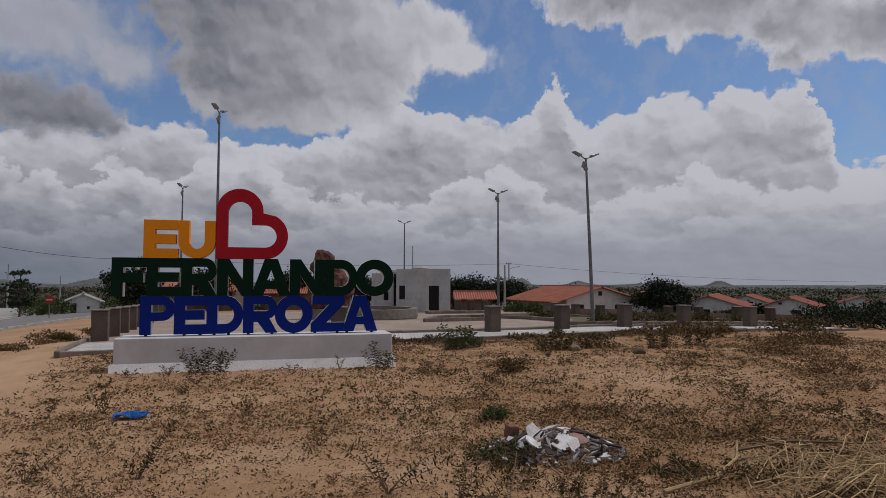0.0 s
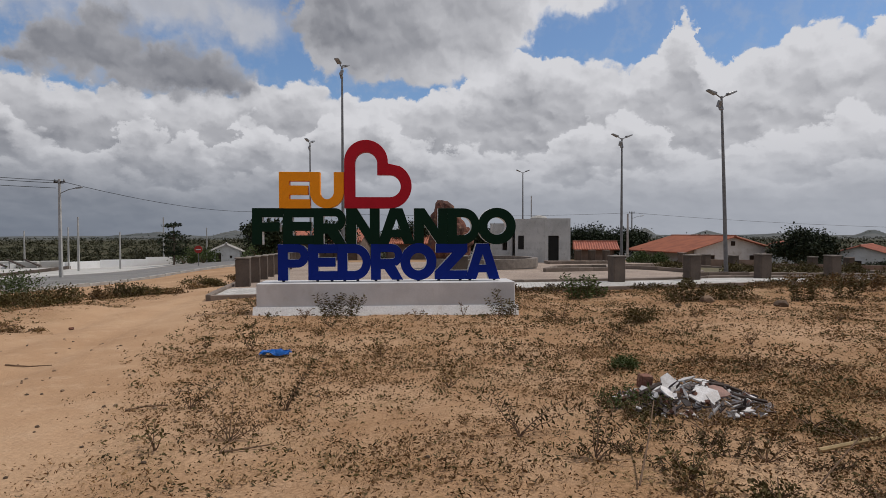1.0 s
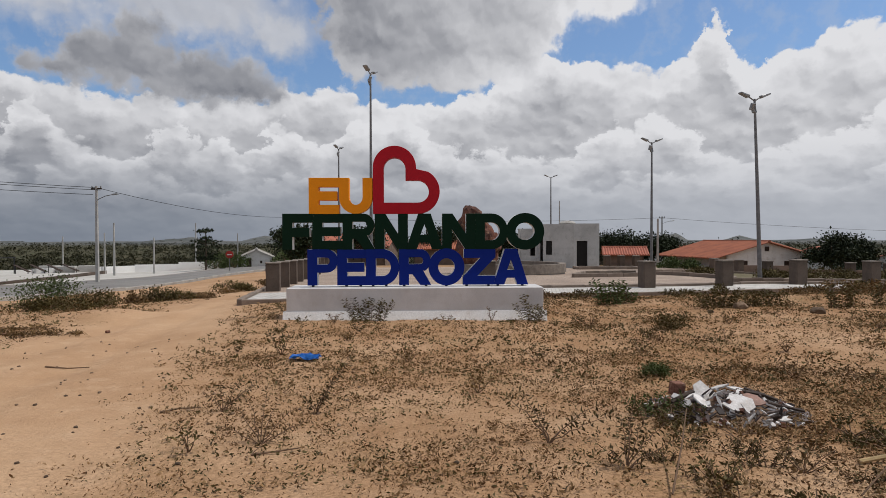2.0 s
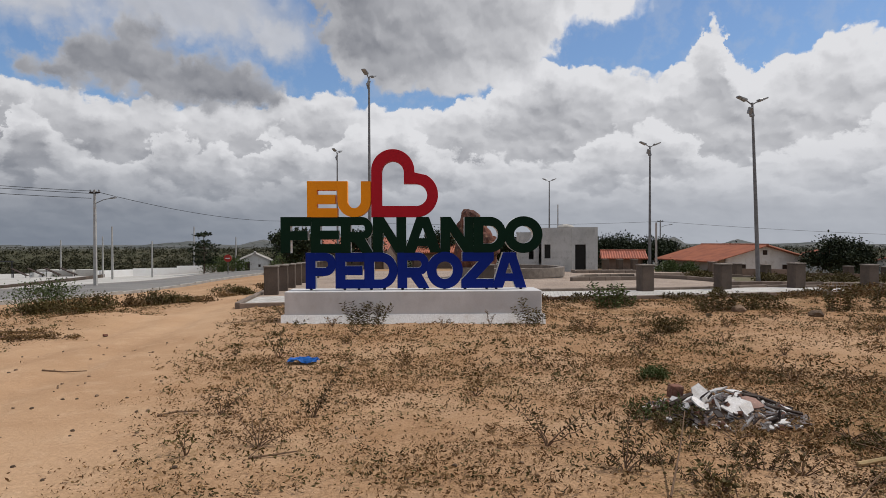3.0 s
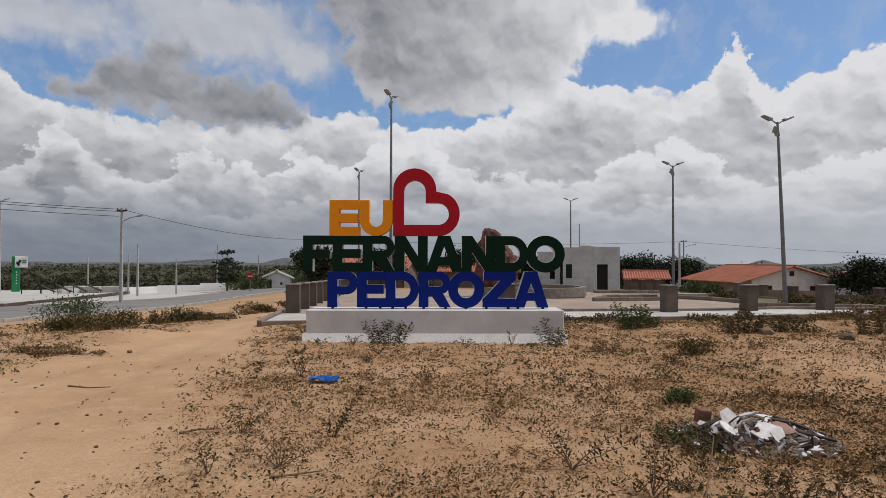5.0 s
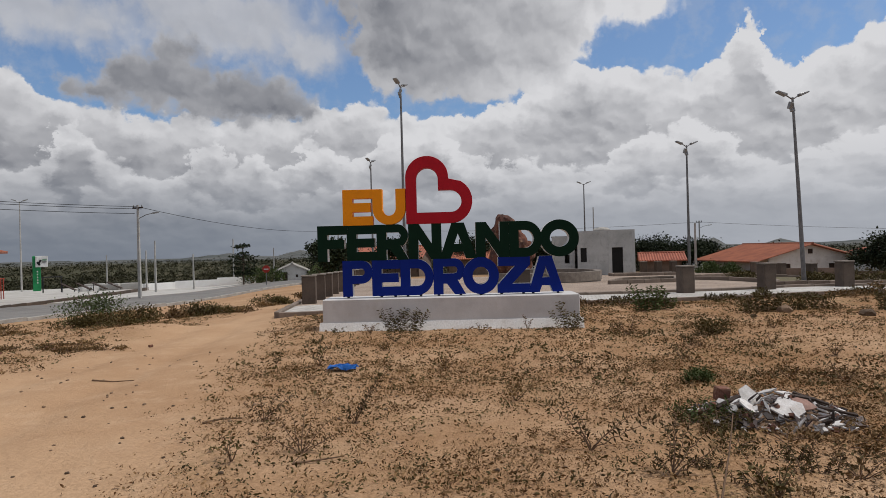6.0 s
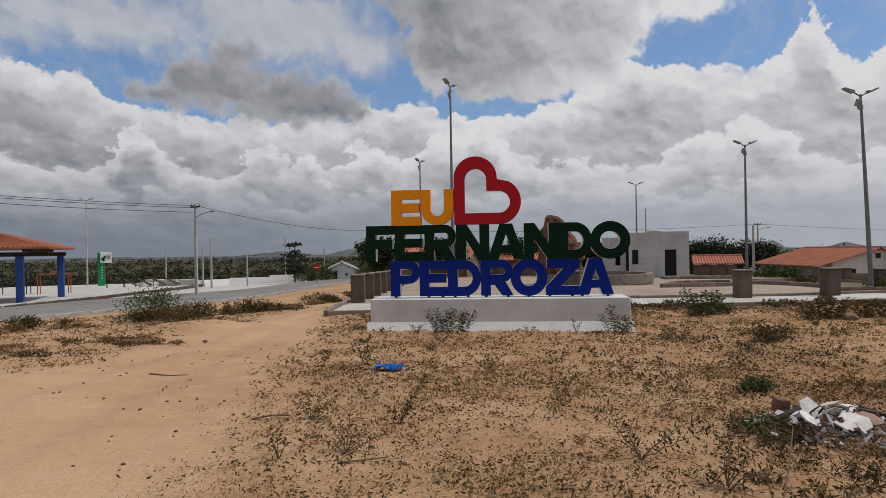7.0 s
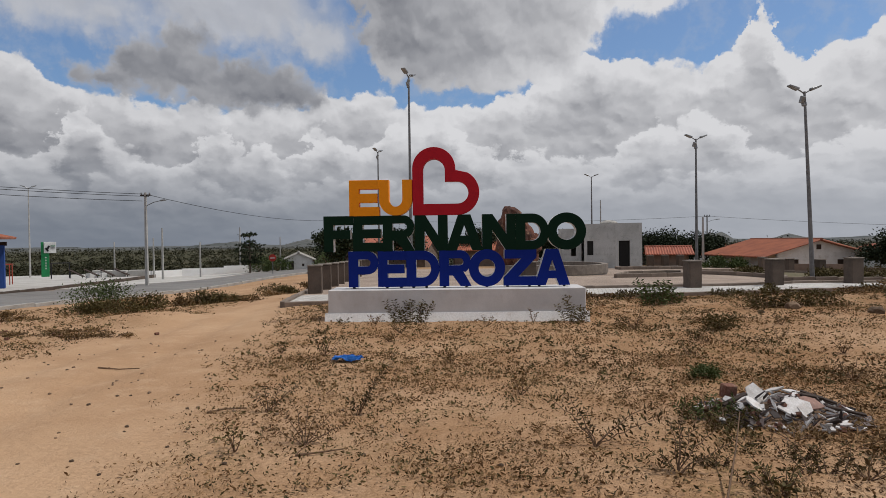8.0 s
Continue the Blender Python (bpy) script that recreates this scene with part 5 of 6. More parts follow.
bush((2.72, 7.05), (0.17, 0.15, 0.15), 1500, 0.028, M["leaf_green"], "small dense dark green bush on the sand", seed=4)
bush((4.356, 10.758), (0.30, 0.22, 0.27), 900, 0.045, M["leaf_olive"], "dry olive tuft on the sand", seed=7)
bush((9.992, 9.303), (0.8, 0.6, 0.35), 1500, 0.045, M["leaf_dry"], "sprawling dry bush on the sand", seed=14)
bush((11.52, 12.088), (0.9, 0.7, 0.30), 1600, 0.06, M["leaf_dry"], "sprawling dry bush on the sand", seed=15)
bush((14.337, 13.861), (1.0, 0.8, 0.30), 1800, 0.07, M["leaf_dry"], "sprawling dry bush on the sand", seed=16)
bush((17.676, 17.828), (1.2, 0.9, 0.40), 1800, 0.085, M["leaf_olive"], "sprawling dry bush on the sand", seed=17)

q = random.Random(77)
for i in range(22):
    u = i / 21
    x, y = -12.5 + 6.8 * u + q.gauss(0, 0.5), 15.5 + 7.5 * u + q.gauss(0, 0.7)
    bush((x, y), (q.uniform(0.3, 0.75), q.uniform(0.25, 0.45), q.uniform(0.15, 0.38)), 500, 0.075, M["leaf_olive"] if i % 3 else M["leaf_dry"], "low scrubby growth between the lane and the road", seed=300 + i)
for i in range(14):
    x, y = q.uniform(13.5, 24), q.uniform(24.8, 34)
    bush((x, y), (q.uniform(0.5, 1.0), 0.6, q.uniform(0.2, 0.5)), 600, 0.12, M["leaf_olive"], "weeds growing in the kerbed bed", seed=340 + i, z=land(x, y) + 0.1)
for i in range(16):
    x = q.uniform(3.5, 18)
    y = front(x, -q.uniform(0.4, 1.6))
    bush((x, y), (q.uniform(0.3, 0.7), 0.3, q.uniform(0.15, 0.4)), 420, 0.075, M["leaf_olive"] if i % 2 else M["leaf_dry"], "low weeds along the plaza kerb", seed=370 + i)
for i in range(12):
    x, y = q.uniform(1.9, 4.6), q.uniform(3.6, 5.0)
    bush((x, y), (q.uniform(0.15, 0.4), q.uniform(0.15, 0.3), q.uniform(0.06, 0.16)), 260, 0.035, M["leaf_olive"] if i % 2 else M["leaf_dry"], "low creeping weeds on the sand", seed=400 + i)
WEEDS = [(-1.865, 8.669, 0.5, 0.35, 7, 0.05), (1.419, 12.087, 0.5, 0.15, 3, 0.045), (-1.583, 11.917, 0.35, 0.2, 5, 0.045), (-2.185, 11.723, 0.25, 0.2, 4, 0.045), (0.514, 11.596, 0.25, 0.25, 5, 0.04),
         (3.007, 10.872, 0.5, 0.3, 6, 0.05), (3.595, 9.666, 0.3, 0.3, 6, 0.045), (4.269, 6.959, 0.3, 0.25, 6, 0.045), (4.968, 6.852, 0.28, 0.25, 6, 0.045), (1.938, 3.881, 0.35, 0.3, 7, 0.05), (2.641, 4.175, 0.25, 0.25, 6, 0.045),
         (-2.477, 12.625, 0.3, 0.25, 5, 0.045), (-2.867, 13.629, 0.3, 0.3, 5, 0.05), (3.249, 4.969, 0.22, 0.2, 5, 0.045), (0.233, 3.398, 0.16, 0.15, 5, 0.04), (3.084, 8.571, 0.3, 0.2, 6, 0.045), (-0.12, 8.202, 0.25, 0.2, 5, 0.045),
         (5.712, 11.345, 0.3, 0.25, 6, 0.05), (6.978, 7.932, 0.35, 0.3, 7, 0.05), (8.106, 10.722, 0.4, 0.35, 8, 0.05), (5.358, 5.848, 0.3, 0.3, 7, 0.05)]
q = random.Random(31)
while len(WEEDS) < 62:
    x, y = q.uniform(-3, 11), q.uniform(4.5, 14.5)
    if bare(x, y) < 0.4 and math.hypot(x - 2.85, y - 5.9) > 1.2 and not (-3 < x < 2.7 and y > 11.8):
        WEEDS.append((x, y, q.uniform(0.12, 0.34), q.uniform(0.12, 0.3), q.randint(3, 7), 0.042))
for i, (x, y, h, s, n, leaf) in enumerate(WEEDS):
    weed((x, y), h, s, n, leaf, M["leaf_dry"] if i % 3 else M["leaf_olive"], "thin dry weed with small curled leaves on the sand", seed=200 + i)


def arching_weed(place, stems, leaf, pairs, mat, label, seed, thick=0.006, apart=0.0, start=0.3):
    """A weed whose bare-footed stems arch out to given tips, with pairs of narrow hanging leaves along their upper part."""
    r = random.Random(seed)
    o = thing("weed", (place[0], place[1], surface(*place) - 0.01), label, "plant", "weeds")
    pts, ways = [], []
    for tip in stems:
        tip = Vector(tip)
        line = []
        for k in range(9):
            u = k / 8
            line.append(Vector((tip.x * (apart + (1 - apart) * u ** 1.15), tip.y * u, tip.z * (1.25 * u - 0.25 * u * u))) + 0.012 * Vector((r.uniform(-1, 1), r.uniform(-1, 1), r.uniform(-1, 1))) * (1 if k else 0))
        part("stem", tube(line, [thick * (1 - 0.7 * k / 8) for k in range(9)], 5), M["twig"], o)
        for k in range(pairs):
            u = (start + (1 - start) * k / max(1, pairs - 1)) * 7.999
            p = line[int(u)].lerp(line[int(u) + 1], u % 1)
            along = (line[int(u) + 1] - line[int(u)]).normalized()
            out = along.cross(Vector((r.uniform(-.4, .4), -1, r.uniform(-.4, .4)))).normalized()
            for side in (-1, 1):
                pts.append(p)
                ways.append(out * side + 0.5 * along + Vector((r.uniform(-.4, .4), r.uniform(-.4, .4), r.uniform(-.6, .2))))
    tagged(part("foliage", quads_mesh("foliage", leaf_quads(pts, ways, rng.uniform(0.7, 1.25, len(pts)) * leaf, 0.32, 0.14), mat), None, o), kind="stuff")
    return o


arching_weed((1.0, 4.76), [(-0.31, 0.04, 0.36), (-0.2, 0.12, 0.38), (-0.06, 0.1, 0.27), (0.24, -0.05, 0.23), (0.5, 0.05, 0.2), (0.44, 0.14, 0.28)], 0.05, 8, M["leaf_hanging"], "arching dry weed with pairs of dark hanging leaves", 501)
arching_weed((-1.22, 4.9), [(-0.24, 0.1, 0.30), (-0.13, 0.1, 0.36), (0.02, 0.12, 0.40), (0.12, 0.1, 0.34), (0.24, 0.05, 0.26), (0.38, 0.0, 0.2), (-0.32, 0, 0.16), (0.3, 0.2, 0.12)], 0.036, 9, M["leaf_dry"], "twiggy pale weed with sparse small leaves", 502, 0.005)
arching_weed((-0.94, 5.78), [(0.10, 0, 0.18), (0.24, 0.02, 0.42), (0.33, 0.05, 0.48), (0.16, 0.1, 0.3), (-0.08, 0, 0.15)], 0.046, 10, M["leaf_hanging"], "leaning weed with pairs of dark leaves", 503)
arching_weed((-1.80, 5.85), [(-0.02, 0, 0.26), (0.16, 0.1, 0.30), (0.30, 0.05, 0.25), (-0.14, 0.05, 0.16), (0.22, 0.2, 0.2)], 0.042, 8, M["leaf_hanging"], "small upright weed with dark curled leaves", 504)
arching_weed((1.42, 4.2), [(0.04, 0.05, 0.40), (0.18, 0.1, 0.37), (0.0, 0.12, 0.31), (0.3, 0.1, 0.3), (0.26, -0.05, 0.16), (0.42, 0.1, 0.2), (-0.12, 0, 0.14), (0.12, 0.2, 0.42)], 0.042, 11, M["leaf_hanging"], "tall weed with many pairs of dark leaves", 505)
# upright weeds against the plinth and the kerb


def upright_weed(place, wide, high, stems, leaf, mat, label, seed):
    qq = random.Random(seed)
    tips = [((i + 0.5) / stems * 2 * wide - wide + qq.uniform(-.05, .05), qq.uniform(-0.15, 0.15), high * qq.uniform(0.55, 1.05)) for i in range(stems)]
    return arching_weed(place, tips, leaf, 12, mat, label, seed, 0.006, 0.6, 0.06)


for i, (x, y, w, h, n, leaf, mat, words) in enumerate([
        (-0.95, 12.0, 0.5, 0.42, 15, 0.075, "leaf_olive", "scrubby upright weed in front of the plinth"), (2.2, 11.98, 0.32, 0.48, 10, 0.075, "leaf_olive", "scrubby upright weed at the corner of the plinth"),
        (4.5, 14.66, 0.42, 0.62, 16, 0.11, "leaf_green", "tall leafy weed beside the plaza kerb"), (4.95, 14.9, 0.3, 0.4, 9, 0.1, "leaf_green", "leafy weed beside the plaza kerb"),
        (6.7, 13.75, 0.6, 0.42, 16, 0.1, "leaf_olive", "low green growth below the kerb"), (7.9, 14.2, 0.6, 0.36, 14, 0.1, "leaf_olive", "low green growth below the kerb"),
        (9.55, 13.8, 0.5, 0.62, 14, 0.1, "leaf_olive", "tall dry weed below the kerb"), (11.2, 14.6, 0.5, 0.55, 12, 0.1, "leaf_olive", "tall dry weed below the kerb"), (12.9, 16.0, 0.6, 0.5, 12, 0.11, "leaf_dry", "tall dry weed below the kerb"),
        (2.12, 5.45, 0.32, 0.20, 16, 0.045, "leaf_green", "green weeds growing against the rubble heap"), (2.2, 5.2, 0.28, 0.15, 14, 0.04, "leaf_olive", "green weeds growing against the rubble heap")]):
    upright_weed((x, y), w, h, n, leaf, M[mat], words, 520 + i)


# a dark tangle of weeds near the straw
q = random.Random(63)
for i in range(16):
    x, y = q.uniform(1.7, 4.8), q.uniform(3.1, 4.6)
    n = q.randint(5, 9)
    upright_weed((x, y), q.uniform(0.15, 0.3), q.uniform(0.07, 0.18), n, q.uniform(0.025, 0.036), M["leaf_olive"] if i % 2 else M["leaf_hanging"], "low dark tangled weed on the sand", 560 + i)
# dead brown vines lying beside the lane
for i in range(10):
    x, y = q.gauss(-7.6, 0.9), q.gauss(12.0, 0.6)
    bush((x, y), (q.uniform(0.35, 0.7), q.uniform(0.12, 0.25), q.uniform(0.05, 0.1)), 260, 0.05, M["leaf_dry"], "flattened dead brown vine beside the lane", "dead_vine", 600 + i)


def ground_cover(name, tries, reach, leaf, mat, label, chance, blades, seed, tall=0.05):
    """Tiny seedlings and dead leaves too many to count, strewn where the ground is not trodden bare."""
    q = np.random.default_rng(seed)
    r = np.sqrt(q.uniform(reach[0] ** 2, reach[1] ** 2, tries)) if reach[1] > 8 else q.uniform(*reach, tries)
    a = np.radians(q.uniform(-52, 52, tries))
    pts, ways, sizes = [], [], []
    for x, y, u in zip(r * np.sin(a), r * np.cos(a), q.uniform(0, 1, tries)):
        if y > front(x, -0.5) and x > -4.5 or (-2.75 < x < 2.5 and 12.1 < y < 13.3):
            continue
        if x < -4.5 and y > 30 or (x < -9 and y > 16 and x < -15.5 + 0.21 * (y - 18.6)):
            continue
        d = (1 - bare(x, y)) * (0.12 + 1.0 * step(0.42, 0.72, 0.5 + 0.5 * noise.noise((x * 0.8, y * 0.8, seed))) + 0.5 * step(0.45, 0.65, 0.5 + 0.5 * noise.noise((x * 2.6, y * 2.6, seed + 4)))) 
        d *= 1 + 0.6 * step(1.5, 4.0, x)
        if u > chance * d:
            continue
        z = surface(x, y)
        k = q.integers(max(1, blades // 2), blades + 1)
        s = q.uniform(0.6, 1.5)
        for _ in range(k):
            pts.append((x + q.normal() * 0.028 * s, y + q.normal() * 0.028 * s, z + abs(q.normal()) * tall * 0.35 * s))
            ways.append((q.normal(), q.normal(), q.uniform(-0.1, 1.0)))
            sizes.append(leaf * s * q.uniform(0.6, 1.3))
    me = quads_mesh(name, leaf_quads(pts, ways, sizes, 0.42, 0.12), mat)
    return tagged(new(name, me), label, "ground cover", kind="stuff")


ground_cover("dry_weeds", 26000, (1.6, 9), 0.028, M["leaf_litter"], "small dry weeds and dead leaves strewn over the sand", 0.55, 6, 21)
ground_cover("dry_weeds", 46000, (7, 24), 0.038, M["leaf_litter"], "small dry weeds and dead leaves strewn over the sand", 0.5, 7, 22)
ground_cover("dead_leaves", 36000, (1.5, 8), 0.017, M["leaf_litter"], "crumbs of dead leaf and straw on the sand", 0.9, 3, 25, 0.006)
ground_cover("dead_leaves", 40000, (6, 15), 0.026, M["leaf_litter"], "crumbs of dead leaf and straw on the sand", 0.8, 3, 26, 0.008)
ground_cover("dark_leaves", 5000, (1.8, 12), 0.03, M["leaf_hanging"], "dark curled leaves scattered on the sand", 0.4, 4, 27, 0.02)
ground_cover("green_weeds", 13000, (1.8, 9), 0.028, M["leaf_olive"], "low olive-green seedlings on the sand", 0.35, 7, 23)
ground_cover("green_weeds", 34000, (7, 24), 0.04, M["leaf_olive"], "low olive-green seedlings on the sand", 0.4, 8, 24)


def scrubland(name, count, near, far, size, quads, leaf, seed, label):
    """Thorn scrub over the far plain: bushes of leaf clumps, too many to count."""
    q = np.random.default_rng(seed)
    r = near * (far / near) ** q.uniform(0, 1, count)
    a = np.radians(q.uniform(-60, 60, count))
    x, y = r * np.sin(a), r * np.cos(a)
    s = size * q.uniform(0.5, 1.3, count)
    z = np.array([surface(i, j) for i, j in zip(x, y)])
    c = np.repeat(np.stack([x, y, z + s * 0.45], 1), quads, 0)
    sr = np.repeat(s, quads)
    c += q.normal(size=c.shape) * sr[:, None] * np.array([0.55, 0.55, 0.26])
    w = q.normal(size=c.shape)
    me = quads_mesh(name, leaf_quads(c, w, sr * leaf * q.uniform(0.6, 1.3, len(c)), 0.8), M["leaf_scrub"])
    return tagged(new(name, me), label, "scrub", kind="stuff")


scrubland("scrub", 2600, 86, 280, 0.75, 36, 0.42, 31, "olive thorn scrub covering the plain")
scrubland("scrub", 4200, 240, 900, 1.6, 22, 0.5, 32, "olive thorn scrub covering the plain")
scrubland("scrub", 5000, 800, 3000, 3.6, 10, 0.6, 33, "olive thorn scrub covering the far plain")

# ---- litter on the sand ----
def shard(size, seed, corners=6):
    """A broken flat piece: an uneven outline with thickness."""
    r = random.Random(seed)
    out = [(size[0] / 2 * r.uniform(0.65, 1.1) * math.cos(math.tau * i / corners + r.uniform(-.25, .25)), size[1] / 2 * r.uniform(0.65, 1.1) * math.sin(math.tau * i / corners + r.uniform(-.25, .25))) for i in range(corners)]
    return add_prism(bmesh.new(), out, -size[2] / 2, size[2] / 2)


heap = thing("rubble_heap", (2.75, 5.55, 0.0), "heap of broken white gypsum, brown tiles and brick on the sand", "rubble")
heap.scale = (0.84, 0.9, 0.95)


def heap_top(x, y):
    d = math.hypot(x / 0.86, y / 0.60)
    return 0.17 * max(0.0, 1 - d) ** 0.75 * (0.85 + 0.4 * noise.noise((x * 4, y * 4, 2.0)))


bm = bmesh.new()
bmesh.ops.create_grid(bm, x_segments=34, y_segments=26, size=1)
for v in bm.verts:
    x, y = v.co.x * 0.86, v.co.y * 0.60
    v.co = Vector((x, y, heap_top(x, y) + 0.016 * noise.noise(Vector((x, y, 0)) * 14) - (0.06 if v.co.length > 0.9 else 0.0)))
part("earth", bm, M["rubble_earth"], heap, "earth and crumbs under the rubble")
r = random.Random(5)
kinds = [("gypsum_shard", M["gypsum"], (0.13, 0.09, 0.015)), ("gypsum_strip", M["gypsum"], (0.20, 0.04, 0.016)), ("tile_shard", M["grey_tile"], (0.12, 0.08, 0.010)), ("brick_shard", M["brick"], (0.10, 0.07, 0.045)), ("tile_strip", M["grey_tile"], (0.22, 0.045, 0.012))]
stock = {nm: [mesh_of(nm, shard(sz, 10 * k + i, 4 if "strip" in nm else 5 + i % 2), mt) for i in range(5)] for k, (nm, mt, sz) in enumerate(kinds)}
for i in range(290):
    a, d = r.uniform(0, math.tau), math.sqrt(r.uniform(0, 1)) * 1.02
    x, y = 0.84 * d * math.cos(a), 0.58 * d * math.sin(a)
    dark_side = 1.0 if x > 0.1 else 0.55
    nm = r.choices([k[0] for k in kinds], (2.6, 2.0, 4 * dark_side, 1.5, 4 * dark_side))[0]
    ob = new(nm, r.choice(stock[nm]))
    ob.parent = heap
    ob.matrix_basis = pose(x, y, heap_top(x, y) + r.uniform(0.02, 0.075) * (1.15 - 0.7 * d), r.gauss(8, 26), r.gauss(0, 26), r.uniform(0, 360)) @ Matrix.Scale(r.uniform(0.5, 1.2), 4)
# the large pieces that lie on top: place, size, tilt, turn
for nm, mt, x, y, lift, w, l, th, rx, ry, rz, words in (
        ("gypsum_sheet", "gypsum", -0.14, 0.10, 0.05, 0.34, 0.40, 0.014, 30, 8, -12, "large broken white gypsum sheet"),
        ("gypsum_sheet", "gypsum", 0.06, -0.20, 0.06, 0.42, 0.34, 0.014, 26, -6, 18, "large broken white gypsum sheet"),
        ("gypsum_sheet", "gypsum", -0.30, -0.10, 0.07, 0.26, 0.26, 0.014, 30, 10, 40, "broken white gypsum sheet"),
        ("board", "plasterboard", 0.27, -0.10, 0.08, 0.26, 0.22, 0.014, 30, 10, -8, "pinkish broken board"),
        ("gypsum_strip", "gypsum", 0.10, 0.30, 0.11, 0.40, 0.06, 0.016, 10, -10, 8, "white gypsum strip"),
        ("gypsum_strip", "gypsum", 0.26, 0.24, 0.10, 0.22, 0.07, 0.016, 14, 6, -14, "white gypsum strip"),
        ("gypsum_strip", "gypsum", 0.74, -0.02, 0.03, 0.05, 0.24, 0.016, 14, 0, 24, "white gypsum strip"),
        ("gypsum_strip", "gypsum", -0.22, -0.50, 0.03, 0.05, 0.22, 0.016, 12, 0, 22, "white gypsum strip"),
        ("gypsum_strip", "gypsum", 0.40, -0.44, 0.03, 0.2, 0.07, 0.016, 12, 0, 2, "white gypsum strip"),
        ("plank", "timber", 0.42, 0.22, 0.05, 0.38, 0.045, 0.02, 8, 16, -32, "dark broken plank"), ("plank", "timber", 0.48, 0.12, 0.06, 0.34, 0.04, 0.02, 8, 14, -30, "dark broken plank"),
        ("plank", "timber", 0.36, 0.10, 0.06, 0.30, 0.05, 0.02, 12, 8, -8, "dark broken plank"), ("plank", "timber", 0.58, 0.20, 0.04, 0.30, 0.035, 0.02, 8, 16, -36, "dark broken plank"),
        ("plank", "timber", -0.42, 0.06, 0.06, 0.34, 0.05, 0.02, 8, -12, 24, "dark broken plank"), ("plank", "timber", 0.56, -0.2, 0.05, 0.34, 0.04, 0.02, 8, 8, -24, "dark broken plank")):
    ob = part(nm, shard((w, l, th), int(100 * x) + 77, 7 if nm in ("gypsum_sheet", "board") else 4) if nm != "plank" else box((w, l, th), (0, 0, 0), 0.003), M[mt], heap, words)
    ob.matrix_basis = pose(x, y, heap_top(x, y) + lift, rx, ry, rz)
part("brick", box((0.15, 0.10, 0.13), (-0.38, 0.30, 0.12), 0.008, 15, (6, 4)), M["brick"], heap, "broken red brick")

bm = bmesh.new()
bmesh.ops.create_grid(bm, x_segments=18, y_segments=12, size=1)
for v in bm.verts:
    p = v.co.copy()
    v.co = Vector((p.x * 0.19 + 0.03 * noise.noise(p * 3), p.y * 0.10 + 0.03 * noise.noise(p * 3 + Vector((4, 0, 0))), 0.055 * (1 - p.length * 0.6) + 0.05 * noise.noise(p * 2.6 + Vector((0, 9, 0))) + 0.02))
bmesh.ops.solidify(bm, geom=bm.faces[:], thickness=0.004)
bag = part("plastic_bag", bm, M["plastic_blue"])
bag.location = (-1.48, 8.3, surface(-1.48, 8.3) + 0.02)
tagged(bag, "crumpled blue plastic bag lying on the sand", "plastic bag")


def stick(points, radius, label, mat="twig"):
    pts = [(x, y, surface(x, y) + z) for x, y, z in points]
    n = len(pts)
    return tagged(part("stick", tube(pts, [radius * (1 - 0.5 * i / (n - 1)) for i in range(n)], 6), M[mat]), label, "stick", "sticks")


stick([(-2.35, 5.8, 0.01), (-2.2, 5.85, 0.025), (-2.02, 5.93, 0.02)], 0.011, "dark dry stick lying on the sand")
stick([(-1.22, 4.62, 0.01), (-1.05, 4.68, 0.02), (-0.86, 4.78, 0.02)], 0.009, "dark dry stick lying on the sand")
stick([(-1.22, 4.62, 0.01), (-1.16, 4.72, 0.06), (-1.12, 4.78, 0.11)], 0.005, "thin forked twig lying on the sand")
stick([(-4.75, 8.2, 0.012), (-4.5, 8.25, 0.02), (-4.25, 8.3, 0.012)], 0.012, "dark dry stick lying on the sand")
stick([(3.15, 4.35, 0.02), (3.7, 4.42, 0.06), (4.15, 4.72, 0.10), (4.35, 4.95, 0.16)], 0.018, "pale bare branch lying on the weeds", "straw")
stick([(4.3, 4.9, 0.1), (5.0, 5.0, 0.12), (5.9, 4.9, 0.05)], 0.02, "dark broken branch lying on the weeds")
stick([(1.55, 3.75, 0.03), (1.8, 4.2, 0.2), (1.98, 4.55, 0.33)], 0.007, "thin dark twig leaning in the weeds")
stick([(2.7, 3.7, 0.05), (3.1, 3.9, 0.25), (3.2, 4.3, 0.3)], 0.006, "thin dark twig leaning in the weeds")

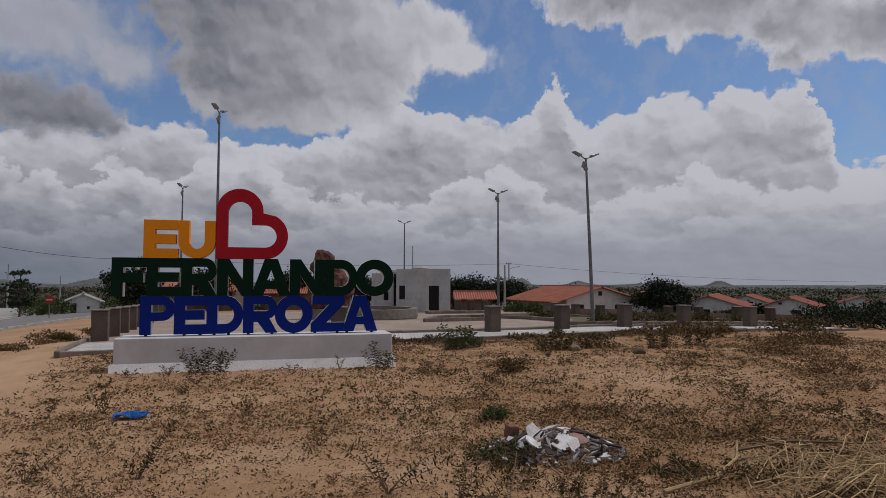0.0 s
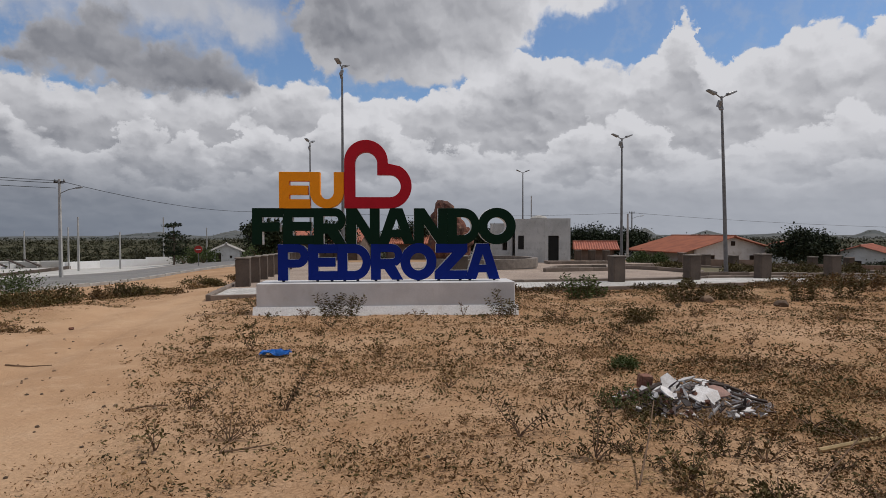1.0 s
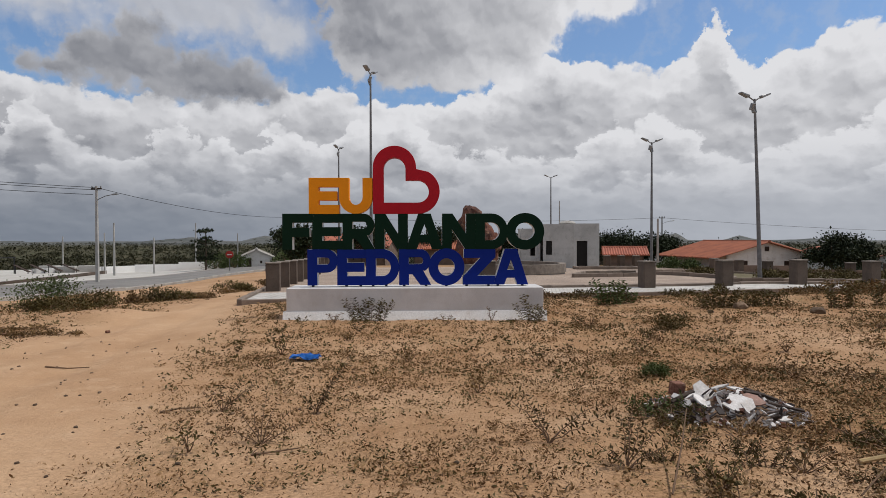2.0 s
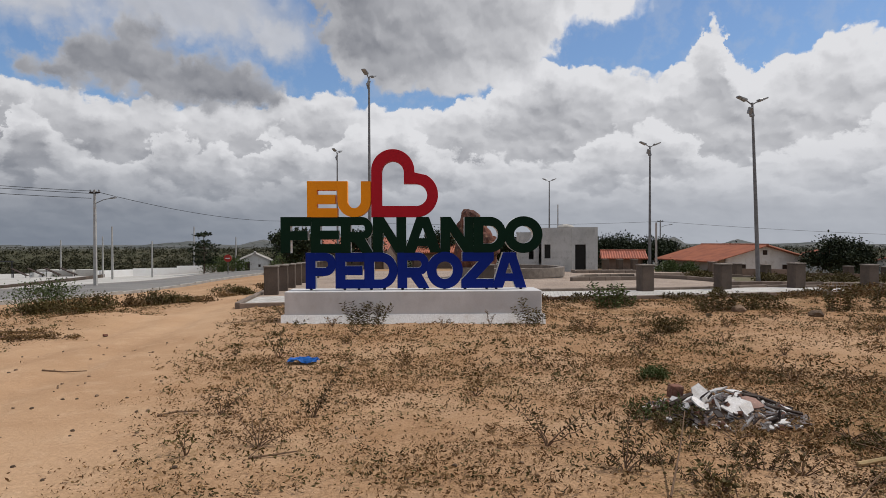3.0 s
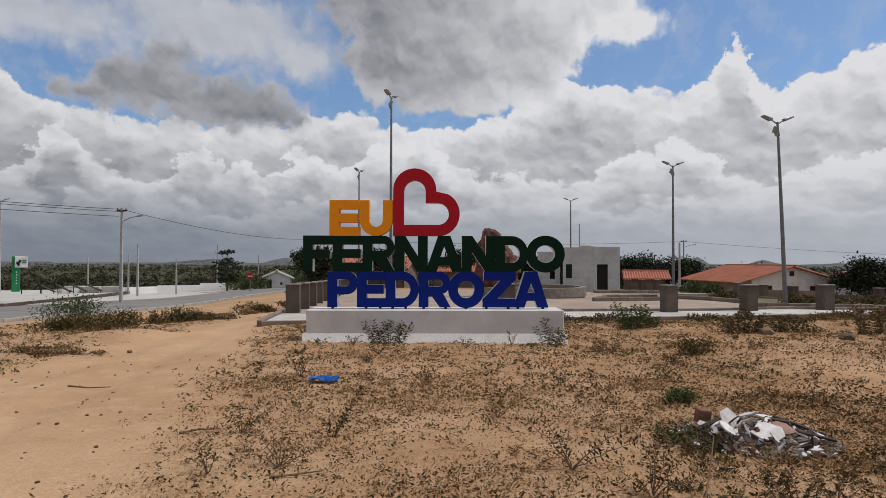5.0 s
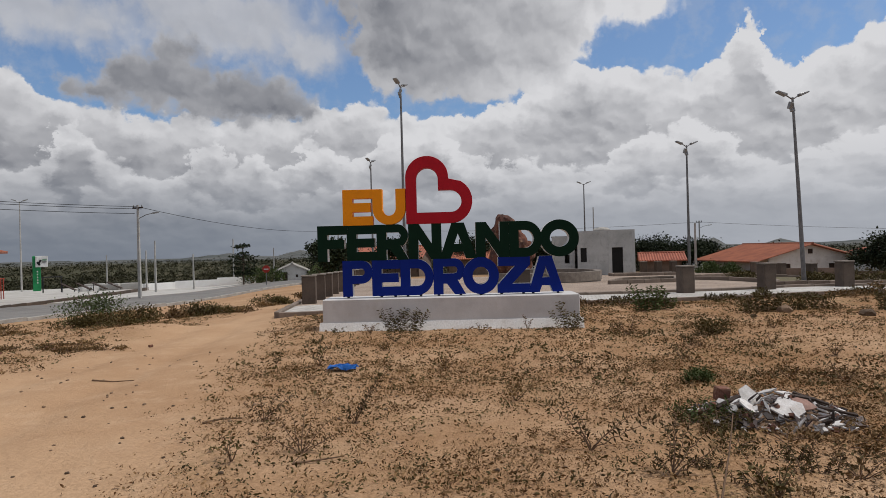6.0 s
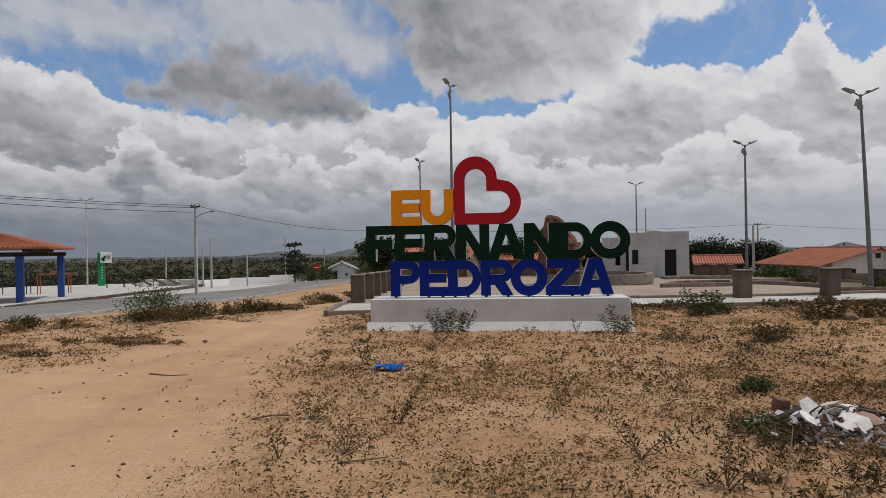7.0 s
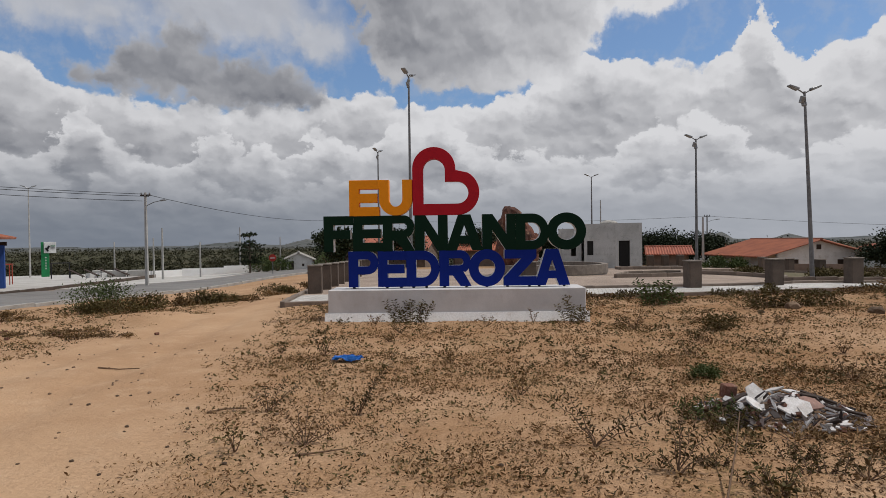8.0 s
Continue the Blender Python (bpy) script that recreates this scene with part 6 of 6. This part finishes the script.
# a heap of cut dry stalks
stalks = thing("straw_heap", (4.95, 3.95, surface(4.95, 3.95)), "tangled heap of pale dry stalks", "straw heap")
q = random.Random(8)
STALKS = [mesh_of("stalk", tube([(0, 0, 0), (0.22, q.uniform(-.05, .05), q.uniform(0.02, 0.14)), (0.48, q.uniform(-.1, .1), q.uniform(0.0, 0.12)), (0.7, q.uniform(-.14, .14), q.uniform(-0.06, 0.06))], [0.006, 0.005, 0.0045, 0.002], 4), M["straw"]) for _ in range(9)]
for i in range(170):
    ob = new("stalk", q.choice(STALKS))
    ob.parent = stalks
    a, d = q.uniform(0, math.tau), math.sqrt(q.uniform(0, 1))
    ob.matrix_basis = pose(0.95 * d * math.cos(a) - 0.25, 0.6 * d * math.sin(a), q.uniform(0.01, 0.2) * (1.1 - d) + 0.01, q.uniform(-20, 20), q.uniform(-22, 10), q.gauss(20, 55)) @ Matrix.Scale(q.uniform(0.6, 1.2), 4)

# loose stones and clods
q = random.Random(15)
STONES = [mesh_of("stone", boulder((0.5, 0.42, 0.3), 2.3 * i, 0.35, 2), M["stone"]) for i in range(6)]
spots = [(q.uniform(-6, -0.6), q.uniform(2.6, 11), q.uniform(0.012, 0.045)) for _ in range(190)] + [(q.uniform(-1, 9), q.uniform(3, 13), q.uniform(0.01, 0.05)) for _ in range(60)]
spots += [(7.1, 13.6, 0.34), (6.2, 13.1, 0.16), (9.6, 11.3, 0.18), (-5.4, 2.9, 0.05), (4.1, 6.3, 0.05), (8.4, 12.9, 0.3)]
for x, y, s in spots:
    ob = tagged(new("stone", q.choice(STONES)), "loose sandy-brown stone on the sand", "stone", "loose stones")
    ob.matrix_world = pose(x, y, surface(x, y) + s * 0.15, 0, 0, q.uniform(0, 360)) @ Matrix.Scale(s, 4)
for x, y in ((10.6, 10.2), (13.0, 10.4)):
    sh = part("litter", shard((0.2, 0.12, 0.02), 3), M["gypsum"])
    sh.matrix_world = pose(x, y, surface(x, y) + 0.03, 10, 5, 30)
    tagged(sh, "scrap of white litter on the ground", "litter", "litter")
for i in range(9):
    x, y = q.gauss(-7.8, 0.9), q.gauss(12.2, 0.7)
    sh = part("brick_rubble", shard((q.uniform(0.06, 0.2), q.uniform(0.05, 0.12), 0.04), 40 + i, 5), M["brick"])
    sh.matrix_world = pose(x, y, surface(x, y) + 0.03, q.uniform(-20, 20), q.uniform(-20, 20), q.uniform(0, 360))
    tagged(sh, "piece of broken brick beside the lane", "brick", "brick rubble")
